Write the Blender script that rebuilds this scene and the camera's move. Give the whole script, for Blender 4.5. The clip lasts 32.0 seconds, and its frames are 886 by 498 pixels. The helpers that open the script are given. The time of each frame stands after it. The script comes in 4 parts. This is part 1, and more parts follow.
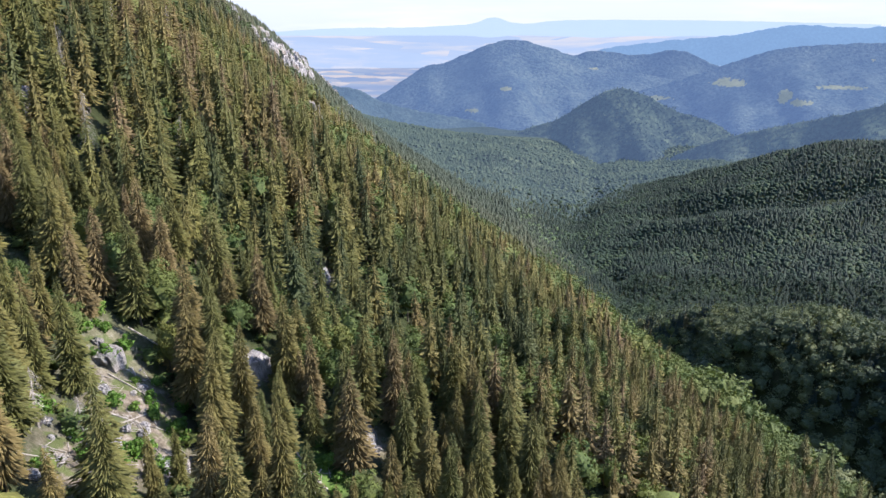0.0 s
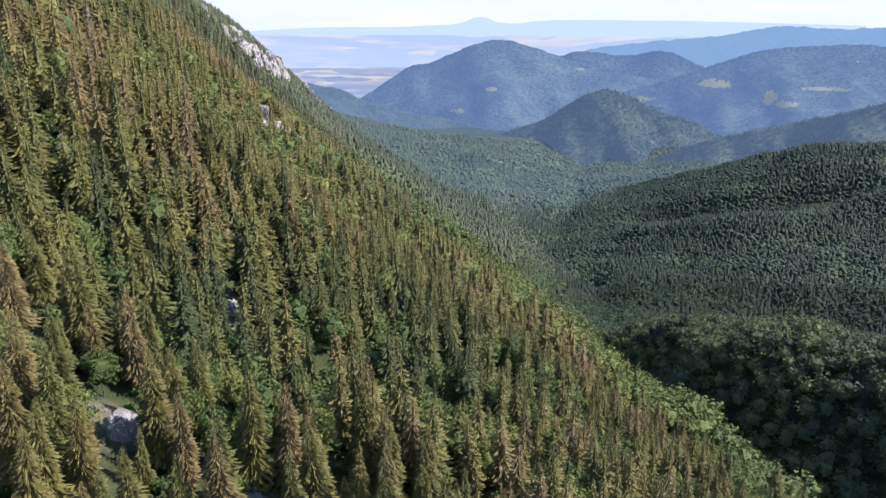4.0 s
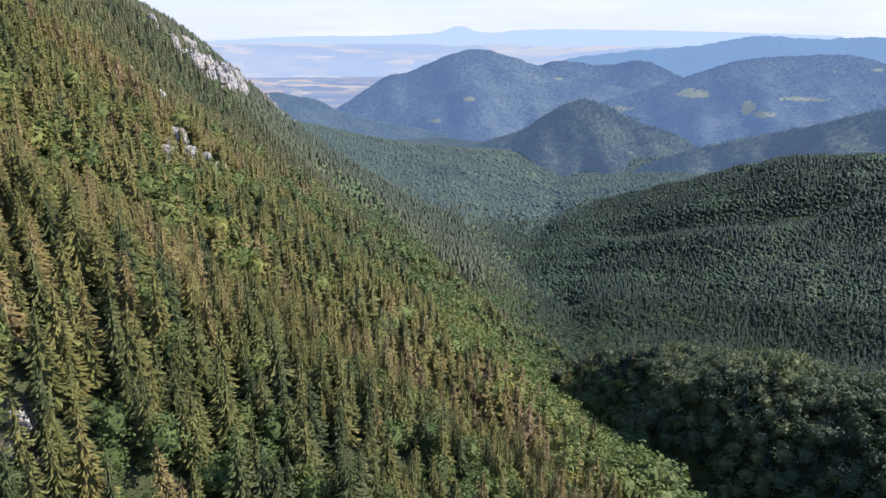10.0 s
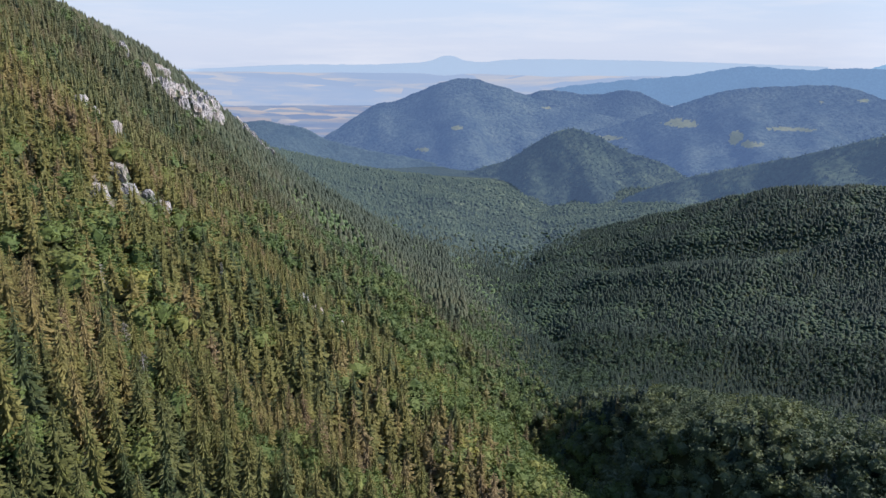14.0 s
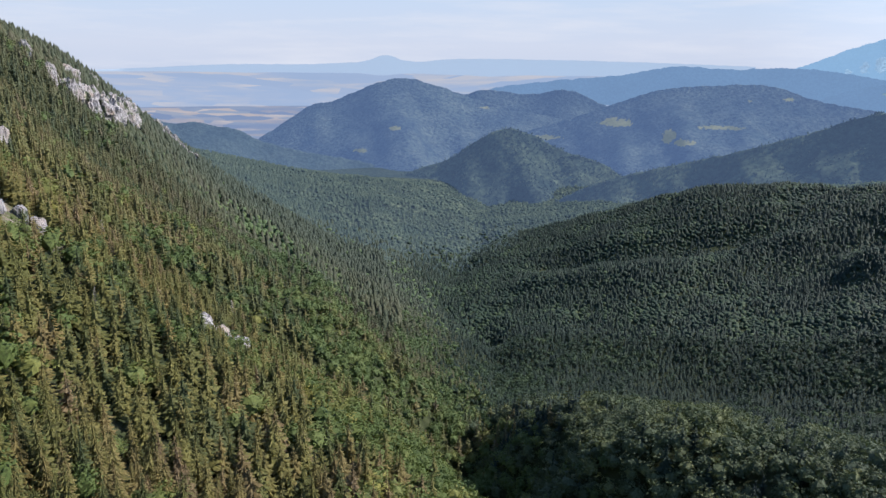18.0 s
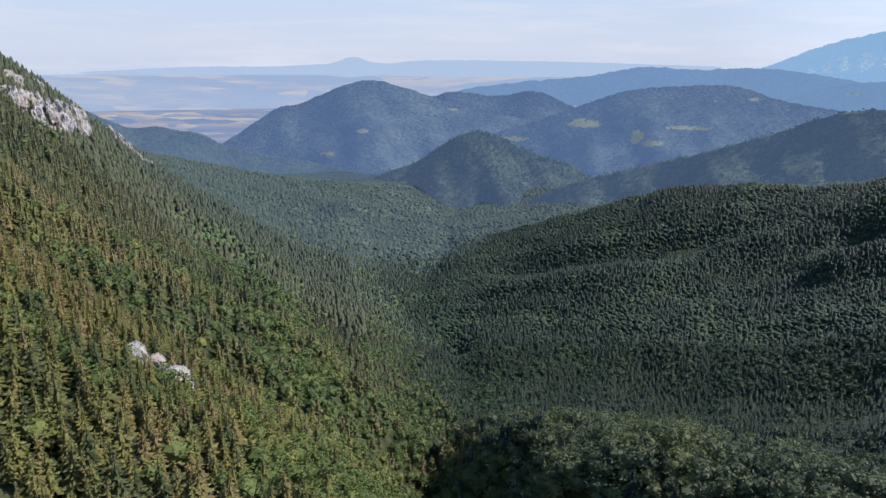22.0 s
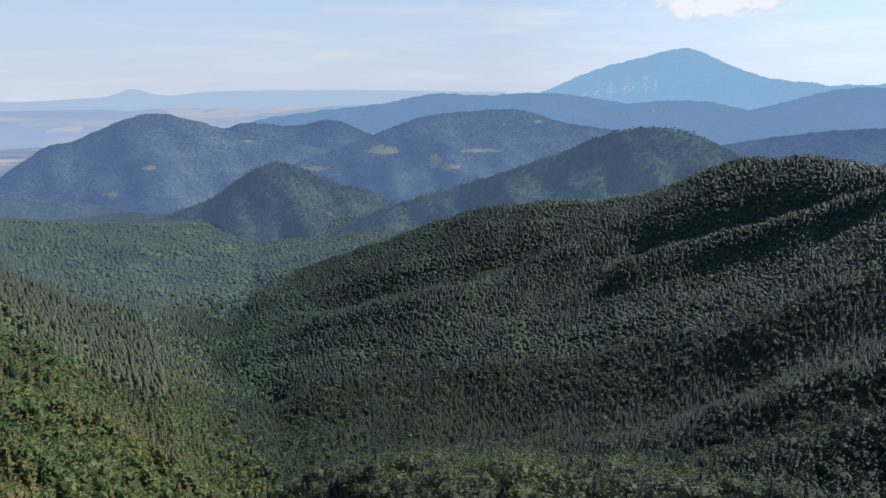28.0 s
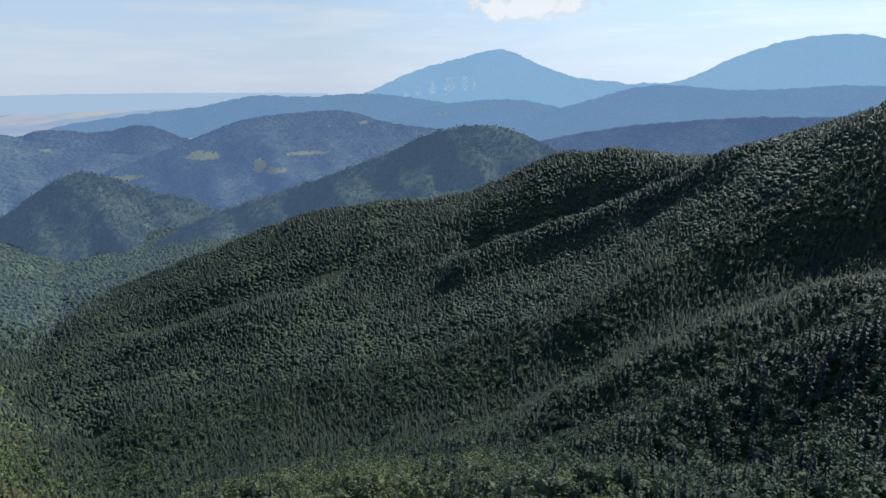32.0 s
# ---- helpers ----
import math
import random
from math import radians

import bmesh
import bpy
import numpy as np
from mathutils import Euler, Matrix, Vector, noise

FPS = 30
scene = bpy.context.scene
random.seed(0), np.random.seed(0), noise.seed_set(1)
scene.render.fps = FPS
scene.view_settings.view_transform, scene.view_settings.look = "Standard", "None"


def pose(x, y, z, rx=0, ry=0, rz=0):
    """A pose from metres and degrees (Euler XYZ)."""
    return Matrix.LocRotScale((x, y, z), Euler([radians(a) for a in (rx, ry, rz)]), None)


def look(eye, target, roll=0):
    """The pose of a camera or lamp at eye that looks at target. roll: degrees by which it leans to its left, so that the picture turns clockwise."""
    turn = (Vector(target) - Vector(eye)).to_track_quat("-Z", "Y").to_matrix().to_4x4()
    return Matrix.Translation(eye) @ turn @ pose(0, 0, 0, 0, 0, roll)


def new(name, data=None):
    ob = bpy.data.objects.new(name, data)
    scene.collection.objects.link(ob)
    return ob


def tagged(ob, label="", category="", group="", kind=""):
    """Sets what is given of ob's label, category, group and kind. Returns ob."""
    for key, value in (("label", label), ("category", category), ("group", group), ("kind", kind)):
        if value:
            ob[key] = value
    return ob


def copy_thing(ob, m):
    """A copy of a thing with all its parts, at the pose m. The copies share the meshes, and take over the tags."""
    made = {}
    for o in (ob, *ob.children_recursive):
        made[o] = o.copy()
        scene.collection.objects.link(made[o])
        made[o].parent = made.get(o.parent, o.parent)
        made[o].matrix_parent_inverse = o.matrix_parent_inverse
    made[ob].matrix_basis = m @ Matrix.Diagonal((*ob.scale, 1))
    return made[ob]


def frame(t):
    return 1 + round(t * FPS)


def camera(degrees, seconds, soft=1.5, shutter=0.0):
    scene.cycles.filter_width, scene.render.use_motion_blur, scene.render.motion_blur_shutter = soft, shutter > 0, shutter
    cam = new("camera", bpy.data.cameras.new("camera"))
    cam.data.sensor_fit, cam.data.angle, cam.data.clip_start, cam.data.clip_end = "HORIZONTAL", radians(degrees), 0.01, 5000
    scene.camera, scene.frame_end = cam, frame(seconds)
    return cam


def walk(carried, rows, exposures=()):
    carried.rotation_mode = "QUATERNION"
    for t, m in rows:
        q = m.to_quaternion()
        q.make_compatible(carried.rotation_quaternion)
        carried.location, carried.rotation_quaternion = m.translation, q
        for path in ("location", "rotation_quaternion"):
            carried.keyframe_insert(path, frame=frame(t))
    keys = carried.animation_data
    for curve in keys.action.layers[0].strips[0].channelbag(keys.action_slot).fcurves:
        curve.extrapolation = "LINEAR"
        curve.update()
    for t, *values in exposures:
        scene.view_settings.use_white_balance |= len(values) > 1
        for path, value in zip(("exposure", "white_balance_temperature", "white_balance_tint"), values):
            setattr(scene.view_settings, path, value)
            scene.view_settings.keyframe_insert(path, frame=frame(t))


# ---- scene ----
cam = camera(62.32, 32.0, soft=1.5)
PATH = [
    (0, (-0.00, 0.00, 600.00), (-0.00, 95.43, 570.12), -0.19),
    (0.5, (2.16, 2.84, 600.07), (2.32, 98.27, 570.19), -0.17),
    (1, (4.21, 5.63, 600.16), (4.53, 101.08, 570.32), -0.18),
    (1.5, (6.22, 8.43, 600.29), (6.73, 103.87, 570.45), -0.18),
    (2, (8.39, 11.31, 600.40), (9.07, 106.75, 570.53), -0.15),
    (2.5, (10.64, 14.28, 600.49), (11.52, 109.71, 570.60), -0.07),
    (3, (13.03, 17.45, 600.64), (14.13, 112.86, 570.73), -0.01),
    (3.5, (15.50, 20.72, 600.78), (16.75, 116.13, 570.86), 0.04),
    (4, (17.96, 24.15, 600.94), (19.42, 119.55, 570.98), 0.07),
    (4.5, (20.37, 27.80, 601.06), (22.01, 123.18, 571.08), 0.09),
    (6.5, (30.16, 43.25, 601.52), (32.56, 138.62, 571.53), 0.12),
    (7, (32.57, 47.34, 601.69), (35.08, 142.70, 571.69), 0.14),
    (7.5, (34.88, 51.54, 601.92), (37.54, 146.89, 571.91), 0.15),
    (8, (37.10, 55.81, 602.23), (39.93, 151.18, 572.28), 0.14),
    (8.5, (39.23, 60.21, 602.58), (42.27, 155.57, 572.61), 0.13),
    (9, (41.27, 64.67, 602.89), (44.50, 160.02, 572.95), 0.16),
    (9.5, (43.23, 69.12, 603.15), (46.65, 164.47, 573.19), 0.16),
    (10, (45.15, 73.57, 603.35), (48.82, 169.23, 574.43), 0.18),
    (10.5, (47.06, 78.08, 603.46), (50.99, 174.14, 575.95), 0.19),
    (11, (48.98, 82.72, 603.50), (53.16, 179.19, 577.48), 0.18),
    (11.5, (50.98, 87.34, 603.44), (55.37, 183.96, 578.03), 0.17),
    (12, (52.94, 91.79, 603.34), (57.56, 188.40, 577.92), 0.21),
    (12.5, (54.87, 96.01, 603.31), (59.62, 192.61, 577.93), 0.26),
    (13, (56.89, 99.99, 603.37), (61.76, 196.60, 578.00), 0.34),
    (13.5, (59.06, 103.73, 603.47), (63.95, 200.34, 578.13), 0.41),
    (14, (61.32, 107.21, 603.57), (66.22, 203.82, 578.21), 0.46),
    (14.5, (63.63, 110.52, 603.63), (68.57, 207.12, 578.26), 0.56),
    (16.5, (72.70, 123.35, 603.94), (77.92, 219.94, 578.58), 0.67),
    (17, (75.00, 126.52, 604.03), (82.19, 222.98, 578.66), 0.67),
    (17.5, (77.31, 129.65, 604.13), (88.42, 225.75, 578.81), 0.60),
    (18, (79.62, 132.73, 604.27), (92.13, 228.65, 578.93), 0.54),
    (18.5, (81.97, 135.73, 604.47), (94.62, 231.63, 579.11), 0.51),
    (19, (84.30, 138.69, 604.76), (97.09, 234.57, 579.38), 0.51),
    (19.5, (86.54, 141.66, 605.16), (99.47, 237.51, 579.75), 0.47),
    (20, (88.61, 144.67, 605.64), (101.70, 240.49, 580.22), 0.43),
    (20.5, (90.52, 147.73, 606.18), (103.66, 243.55, 580.76), 0.43),
    (21, (92.23, 150.84, 606.70), (105.32, 246.68, 581.32), 0.42),
    (21.5, (93.74, 153.97, 607.17), (107.53, 249.73, 581.86), 0.39),
    (22, (94.94, 157.08, 607.53), (111.13, 252.49, 582.33), 0.28),
    (22.5, (95.87, 160.16, 607.75), (114.33, 255.19, 582.66), 0.16),
    (23, (96.65, 163.21, 607.84), (116.38, 258.02, 582.87), 0.06),
    (23.5, (97.33, 166.21, 607.80), (118.33, 260.78, 582.96), -0.01),
    (24, (97.93, 169.17, 607.66), (120.56, 263.47, 583.24), -0.12),
    (24.5, (98.50, 172.19, 607.45), (122.54, 266.27, 583.56), -0.21),
    (25, (99.00, 175.40, 607.21), (124.60, 269.20, 583.84), -0.27),
    (25.5, (99.44, 178.89, 606.99), (127.22, 272.21, 584.17), -0.39),
    (27.5, (101.18, 194.05, 606.19), (139.43, 283.87, 584.52), -0.60),
    (28, (101.70, 197.76, 605.94), (143.04, 286.20, 584.26), -0.75),
    (28.5, (102.34, 201.30, 605.63), (146.43, 288.40, 583.98), -0.84),
    (29, (103.07, 204.54, 605.26), (149.85, 290.23, 583.61), -0.93),
    (29.5, (103.85, 207.41, 604.83), (153.08, 291.69, 583.07), -0.99),
    (30, (104.62, 209.93, 604.33), (156.17, 292.79, 582.49), -1.00),
    (30.5, (105.34, 212.18, 603.79), (159.38, 293.41, 581.83), -1.05),
    (31, (105.95, 214.28, 603.23), (162.54, 293.75, 581.27), -1.13),
    (31.5, (106.49, 216.29, 602.66), (165.32, 294.13, 580.72), -1.19),
    (32, (107.01, 218.27, 602.08), (167.73, 294.66, 580.21), -1.27),
]
walk(cam, [(t, look(eye, target, roll)) for t, eye, target, roll in PATH],
     exposures=((0, 1.1, 6250, 16), (9.5, 1.03, 6250, 16), (11.5, 0.68, 6250, 15), (25, 0.54, 6250, 13), (32, 0.45, 6200, 8)))

# ---- light ----
SUN_AZ, SUN_EL = 80.0, 39.0
world = bpy.data.worlds.new("sky")
scene.world = world
world.use_nodes = True
wn = world.node_tree.nodes
sky = wn.new("ShaderNodeTexSky")
sky.sky_type, sky.sun_disc = 'NISHITA', False
sky.sun_elevation, sky.sun_rotation = radians(SUN_EL), radians(SUN_AZ)
sky.altitude, sky.air_density, sky.dust_density, sky.ozone_density = 1500, 1.0, 0.6, 2.5
wn["Background"].inputs["Strength"].default_value = 0.17
world.node_tree.links.new(sky.outputs["Color"], wn["Background"].inputs["Color"])
sun = new("sun", bpy.data.lights.new("sun", 'SUN'))
sun.data.energy, sun.data.angle, sun.data.color = 4.8, radians(0.6), (1.0, 0.95, 0.87)
sdir = Vector((math.sin(radians(SUN_AZ)) * math.cos(radians(SUN_EL)), math.cos(radians(SUN_AZ)) * math.cos(radians(SUN_EL)), math.sin(radians(SUN_EL))))
sun.matrix_world = look(sdir * 3000, (0, 0, 0))

# ---- materials ----
def material(name, rough=0.9, spec=0.2):
    m = bpy.data.materials.new(name)
    m.use_nodes = True
    b = m.node_tree.nodes["Principled BSDF"]
    b.inputs["Roughness"].default_value = rough
    b.inputs["Specular IOR Level"].default_value = spec
    return m, m.node_tree, b


def node(nt, kind, **kw):
    n = nt.nodes.new(kind)
    for k, v in kw.items():
        n.inputs[k].default_value = v
    return n


def ramp(nt, source, stops):
    r = nt.nodes.new("ShaderNodeValToRGB")
    e = r.color_ramp.elements
    while len(e) < len(stops):
        e.new(0.5)
    for s, (p, c) in zip(e, stops):
        s.position, s.color = p, (*c, 1)
    nt.links.new(source, r.inputs["Fac"])
    return r.outputs["Color"]


def mix(nt, a, b, fac, mode='MIX'):
    n = nt.nodes.new("ShaderNodeMix")
    n.data_type, n.blend_type = 'RGBA', mode
    for sock, v in ((n.inputs[6], a), (n.inputs[7], b), (n.inputs[0], fac)):
        if isinstance(v, (int, float)):
            sock.default_value = v
        elif isinstance(v, tuple):
            sock.default_value = (*v, 1)
        else:
            nt.links.new(v, sock)
    return n.outputs[2]


def noise_tex(nt, scale, detail=4.0, rough=0.55, vec=None):
    n = node(nt, "ShaderNodeTexNoise", Scale=scale, Detail=detail, Roughness=rough)
    if vec is None:
        vec = nt.nodes.new("ShaderNodeNewGeometry").outputs["Position"]
    nt.links.new(vec, n.inputs["Vector"])
    return n.outputs["Fac"]


def bump(nt, b, height, strength, dist):
    n = node(nt, "ShaderNodeBump", Strength=strength, Distance=dist)
    nt.links.new(height, n.inputs["Height"])
    nt.links.new(n.outputs["Normal"], b.inputs["Normal"])
    return n.outputs["Normal"]


def canopy(nt, b, lean, relief=None):
    """Leans a crown's normals to the sky, as its leaves do, to even out its shading."""
    if relief is None:
        relief = nt.nodes.new("ShaderNodeNewGeometry").outputs["Normal"]
    up = nt.nodes.new("ShaderNodeVectorMath")
    up.inputs[1].default_value = (0, 0, lean)
    nt.links.new(relief, up.inputs[0])
    n = nt.nodes.new("ShaderNodeVectorMath")
    n.operation = 'NORMALIZE'
    nt.links.new(up.outputs[0], n.inputs[0])
    nt.links.new(n.outputs[0], b.inputs["Normal"])


def foliage(name, stops, patch=0.02, patch_tint=(0.6, 0.7, 0.5), grain=1.2, relief=0.0, fleck=0.8, thin=0.15, haze_tint=None, lean=0.0):
    """Foliage whose colour differs from tree to tree, by stand and by twig."""
    m, nt, b = material(name, 0.75, 0.25)
    at = nt.nodes.new("ShaderNodeAttribute")
    at.attribute_name = "tone"
    va = nt.nodes.new("ShaderNodeAttribute")
    va.attribute_name = "vary"
    oi = nt.nodes.new("ShaderNodeObjectInfo")
    mu = nt.nodes.new("ShaderNodeMath")
    mu.operation = 'MULTIPLY_ADD'
    nt.links.new(oi.outputs["Random"], mu.inputs[0])
    nt.links.new(va.outputs["Fac"], mu.inputs[1])
    nt.links.new(at.outputs["Fac"], mu.inputs[2])
    col = ramp(nt, mu.outputs[0], stops)
    col = mix(nt, col, patch_tint, ramp(nt, noise_tex(nt, patch, 2), [(0.42, (0, 0, 0)), (0.75, (0.55, 0.55, 0.55))]), 'MULTIPLY')
    if haze_tint:
        # haze painted into the base colour, growing up the valley and towards the gorge
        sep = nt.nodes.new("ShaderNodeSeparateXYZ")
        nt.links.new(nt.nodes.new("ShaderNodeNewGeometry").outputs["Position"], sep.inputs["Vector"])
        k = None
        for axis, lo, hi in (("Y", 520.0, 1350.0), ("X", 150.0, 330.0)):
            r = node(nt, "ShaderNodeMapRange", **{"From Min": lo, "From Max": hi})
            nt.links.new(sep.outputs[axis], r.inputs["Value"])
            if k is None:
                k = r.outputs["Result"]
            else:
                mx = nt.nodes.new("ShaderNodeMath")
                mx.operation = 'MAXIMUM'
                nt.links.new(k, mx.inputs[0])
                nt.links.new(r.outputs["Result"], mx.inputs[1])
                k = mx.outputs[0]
        col = mix(nt, col, haze_tint, k)
    g = noise_tex(nt, grain, 3)
    col = mix(nt, col, ramp(nt, g, [(0.3, (0.5, 0.5, 0.5)), (0.7, (1.35, 1.35, 1.25))]), fleck, 'MULTIPLY')
    nt.links.new(col, b.inputs["Base Color"])
    rough = None
    if relief:
        rough = bump(nt, b, noise_tex(nt, 0.8, 5, 0.65), 1.0, relief)
    if lean:
        canopy(nt, b, lean, rough)
    # light that passes through the leaves
    tr = nt.nodes.new("ShaderNodeBsdfTranslucent")
    nt.links.new(mix(nt, col, (1.5, 1.45, 0.9), 1.0, 'MULTIPLY'), tr.inputs["Color"])
    both = nt.nodes.new("ShaderNodeMixShader")
    both.inputs[0].default_value = thin
    nt.links.new(b.outputs[0], both.inputs[1])
    nt.links.new(tr.outputs[0], both.inputs[2])
    nt.links.new(both.outputs[0], nt.nodes["Material Output"].inputs["Surface"])
    return m


needles = foliage("spruce_needles", [(0.0, (0.056, 0.071, 0.026)), (0.28, (0.112, 0.111, 0.033)), (0.52, (0.15, 0.137, 0.04)), (0.78, (0.182, 0.14, 0.05)), (1.0, (0.18, 0.127, 0.066))], haze_tint=(0.058, 0.074, 0.052), lean=0.4)
leaves = foliage("broad_leaves", [(0.0, (0.06, 0.09, 0.025)), (0.5, (0.098, 0.128, 0.034)), (0.85, (0.142, 0.154, 0.042)), (1.0, (0.2, 0.186, 0.046))], haze_tint=(0.08, 0.12, 0.05), lean=0.35)
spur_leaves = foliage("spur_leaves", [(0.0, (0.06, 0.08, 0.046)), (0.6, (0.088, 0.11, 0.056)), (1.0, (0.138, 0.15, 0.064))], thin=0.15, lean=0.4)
# valley foliage is bluer and duller: distance haze put into its base colour
far_needles = foliage("haze_cool_needles", [(0.0, (0.025, 0.041, 0.031)), (0.6, (0.031, 0.049, 0.034)), (1.0, (0.038, 0.058, 0.036))], patch=0.006, patch_tint=(0.7, 0.75, 0.75), grain=0.3, fleck=0.35, lean=1.2)
far_leaves = foliage("haze_cool_leaves", [(0.0, (0.025, 0.044, 0.027)), (0.6, (0.035, 0.059, 0.031)), (1.0, (0.062, 0.092, 0.038))], patch=0.006, patch_tint=(0.7, 0.75, 0.75), grain=0.3, fleck=0.45, lean=1.2)

bark, nt, b = material("grey_brown_bark", 0.95)
nt.links.new(ramp(nt, noise_tex(nt, 3.0), [(0.3, (0.05, 0.04, 0.032)), (0.7, (0.16, 0.13, 0.105))]), b.inputs["Base Color"])
deadwood, nt, b = material("bleached_dead_wood", 0.9)
nt.links.new(ramp(nt, noise_tex(nt, 2.0), [(0.3, (0.2, 0.17, 0.14)), (0.7, (0.42, 0.38, 0.33))]), b.inputs["Base Color"])

soil, nt, b = material("forest_floor", 0.95, 0.1)
c = ramp(nt, noise_tex(nt, 0.15, 6), [(0.3, (0.026, 0.03, 0.014)), (0.5, (0.04, 0.05, 0.02)), (0.7, (0.06, 0.062, 0.032))])
stony = ramp(nt, noise_tex(nt, 0.7, 8, 0.7), [(0.32, (0.07, 0.058, 0.042)), (0.48, (0.15, 0.122, 0.09)), (0.6, (0.23, 0.195, 0.155)), (0.72, (0.38, 0.345, 0.31))])
stony = mix(nt, stony, (0.08, 0.1, 0.03), ramp(nt, noise_tex(nt, 0.25, 6), [(0.5, (0, 0, 0)), (0.58, (0.85, 0.85, 0.85))]))
herb = ramp(nt, noise_tex(nt, 0.9, 6), [(0.3, (0.06, 0.11, 0.025)), (0.7, (0.13, 0.2, 0.05))])
for key, over in (("bare", stony), ("herb", herb)):
    at = nt.nodes.new("ShaderNodeAttribute")
    at.attribute_name = key
    c = mix(nt, c, over, at.outputs["Fac"])
nt.links.new(c, b.inputs["Base Color"])
bump(nt, b, noise_tex(nt, 0.8, 7, 0.65), 0.7, 0.8)

rock, nt, b = material("pale_limestone", 0.9, 0.2)
c = ramp(nt, noise_tex(nt, 0.12, 8, 0.65), [(0.25, (0.17, 0.16, 0.155)), (0.48, (0.34, 0.32, 0.31)), (0.68, (0.5, 0.465, 0.44))])
c = mix(nt, c, (0.36, 0.27, 0.19), ramp(nt, noise_tex(nt, 0.05, 5), [(0.5, (0, 0, 0)), (0.68, (0.6, 0.6, 0.6))]))
# upright cracks and streaks, darker where the relief is deeper
tall = nt.nodes.new("ShaderNodeMapping")
tall.inputs["Scale"].default_value = (1.0, 1.0, 0.16)
nt.links.new(nt.nodes.new("ShaderNodeNewGeometry").outputs["Position"], tall.inputs["Vector"])
crack = noise_tex(nt, 0.42, 7, 0.7, tall.outputs["Vector"])
c = mix(nt, c, ramp(nt, crack, [(0.36, (0.22, 0.22, 0.25)), (0.47, (0.9, 0.9, 0.9)), (0.7, (1.12, 1.1, 1.08))]), 1.0, 'MULTIPLY')
c = mix(nt, c, (0.06, 0.08, 0.03), ramp(nt, noise_tex(nt, 0.09, 6), [(0.54, (0, 0, 0)), (0.6, (0.85, 0.85, 0.85))]))
nt.links.new(c, b.inputs["Base Color"])
bump(nt, b, crack, 1.0, 2.5)


def distant(name, dark, light, haze_glow, scale, grain=0.07, relief=1.0):
    """Wooded hills far away; the blue haze of the distance is put in as emission."""
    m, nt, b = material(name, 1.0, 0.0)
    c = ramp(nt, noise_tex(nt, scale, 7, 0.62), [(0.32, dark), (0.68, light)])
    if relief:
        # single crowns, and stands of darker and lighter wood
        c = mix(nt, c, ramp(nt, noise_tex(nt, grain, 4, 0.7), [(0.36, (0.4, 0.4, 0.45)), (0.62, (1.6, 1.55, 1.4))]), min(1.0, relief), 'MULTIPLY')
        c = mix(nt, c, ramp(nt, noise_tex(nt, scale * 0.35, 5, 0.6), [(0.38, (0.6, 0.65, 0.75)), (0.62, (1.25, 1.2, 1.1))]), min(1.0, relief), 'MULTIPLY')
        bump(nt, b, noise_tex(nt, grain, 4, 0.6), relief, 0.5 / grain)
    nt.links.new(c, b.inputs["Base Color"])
    b.inputs["Emission Color"].default_value = (*haze_glow, 1)
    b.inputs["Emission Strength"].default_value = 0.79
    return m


# ---- meshes from arrays ----
def mesh_np(name, verts, tris, mats, mat_index=None, tone=None, smooth=False, vary=0.0):
    me = bpy.data.meshes.new(name)
    verts, tris = np.asarray(verts, np.float32), np.asarray(tris, np.int32)
    me.vertices.add(len(verts))
    me.vertices.foreach_set("co", verts.ravel())
    me.loops.add(tris.size)
    me.loops.foreach_set("vertex_index", tris.ravel())
    k = tris.shape[1]
    me.polygons.add(len(tris))
    me.polygons.foreach_set("loop_start", np.arange(0, tris.size, k, dtype=np.int32))
    if mat_index is not None:
        me.polygons.foreach_set("material_index", np.asarray(mat_index, np.int32))
    me.polygons.foreach_set("use_smooth", np.full(len(tris), smooth))
    for m in mats:
        me.materials.append(m)
    if tone is not None:
        a = me.attributes.new("tone", 'FLOAT', 'POINT')
        a.data.foreach_set("value", np.asarray(tone, np.float32))
    if vary:
        a = me.attributes.new("vary", 'FLOAT', 'POINT')
        a.data.foreach_set("value", np.full(len(verts), vary, np.float32))
    me.update(calc_edges=True)
    me.validate()
    return me


def child(name, me, parent, label=""):
    ob = new(name, me)
    ob.parent = parent
    return tagged(ob, label)


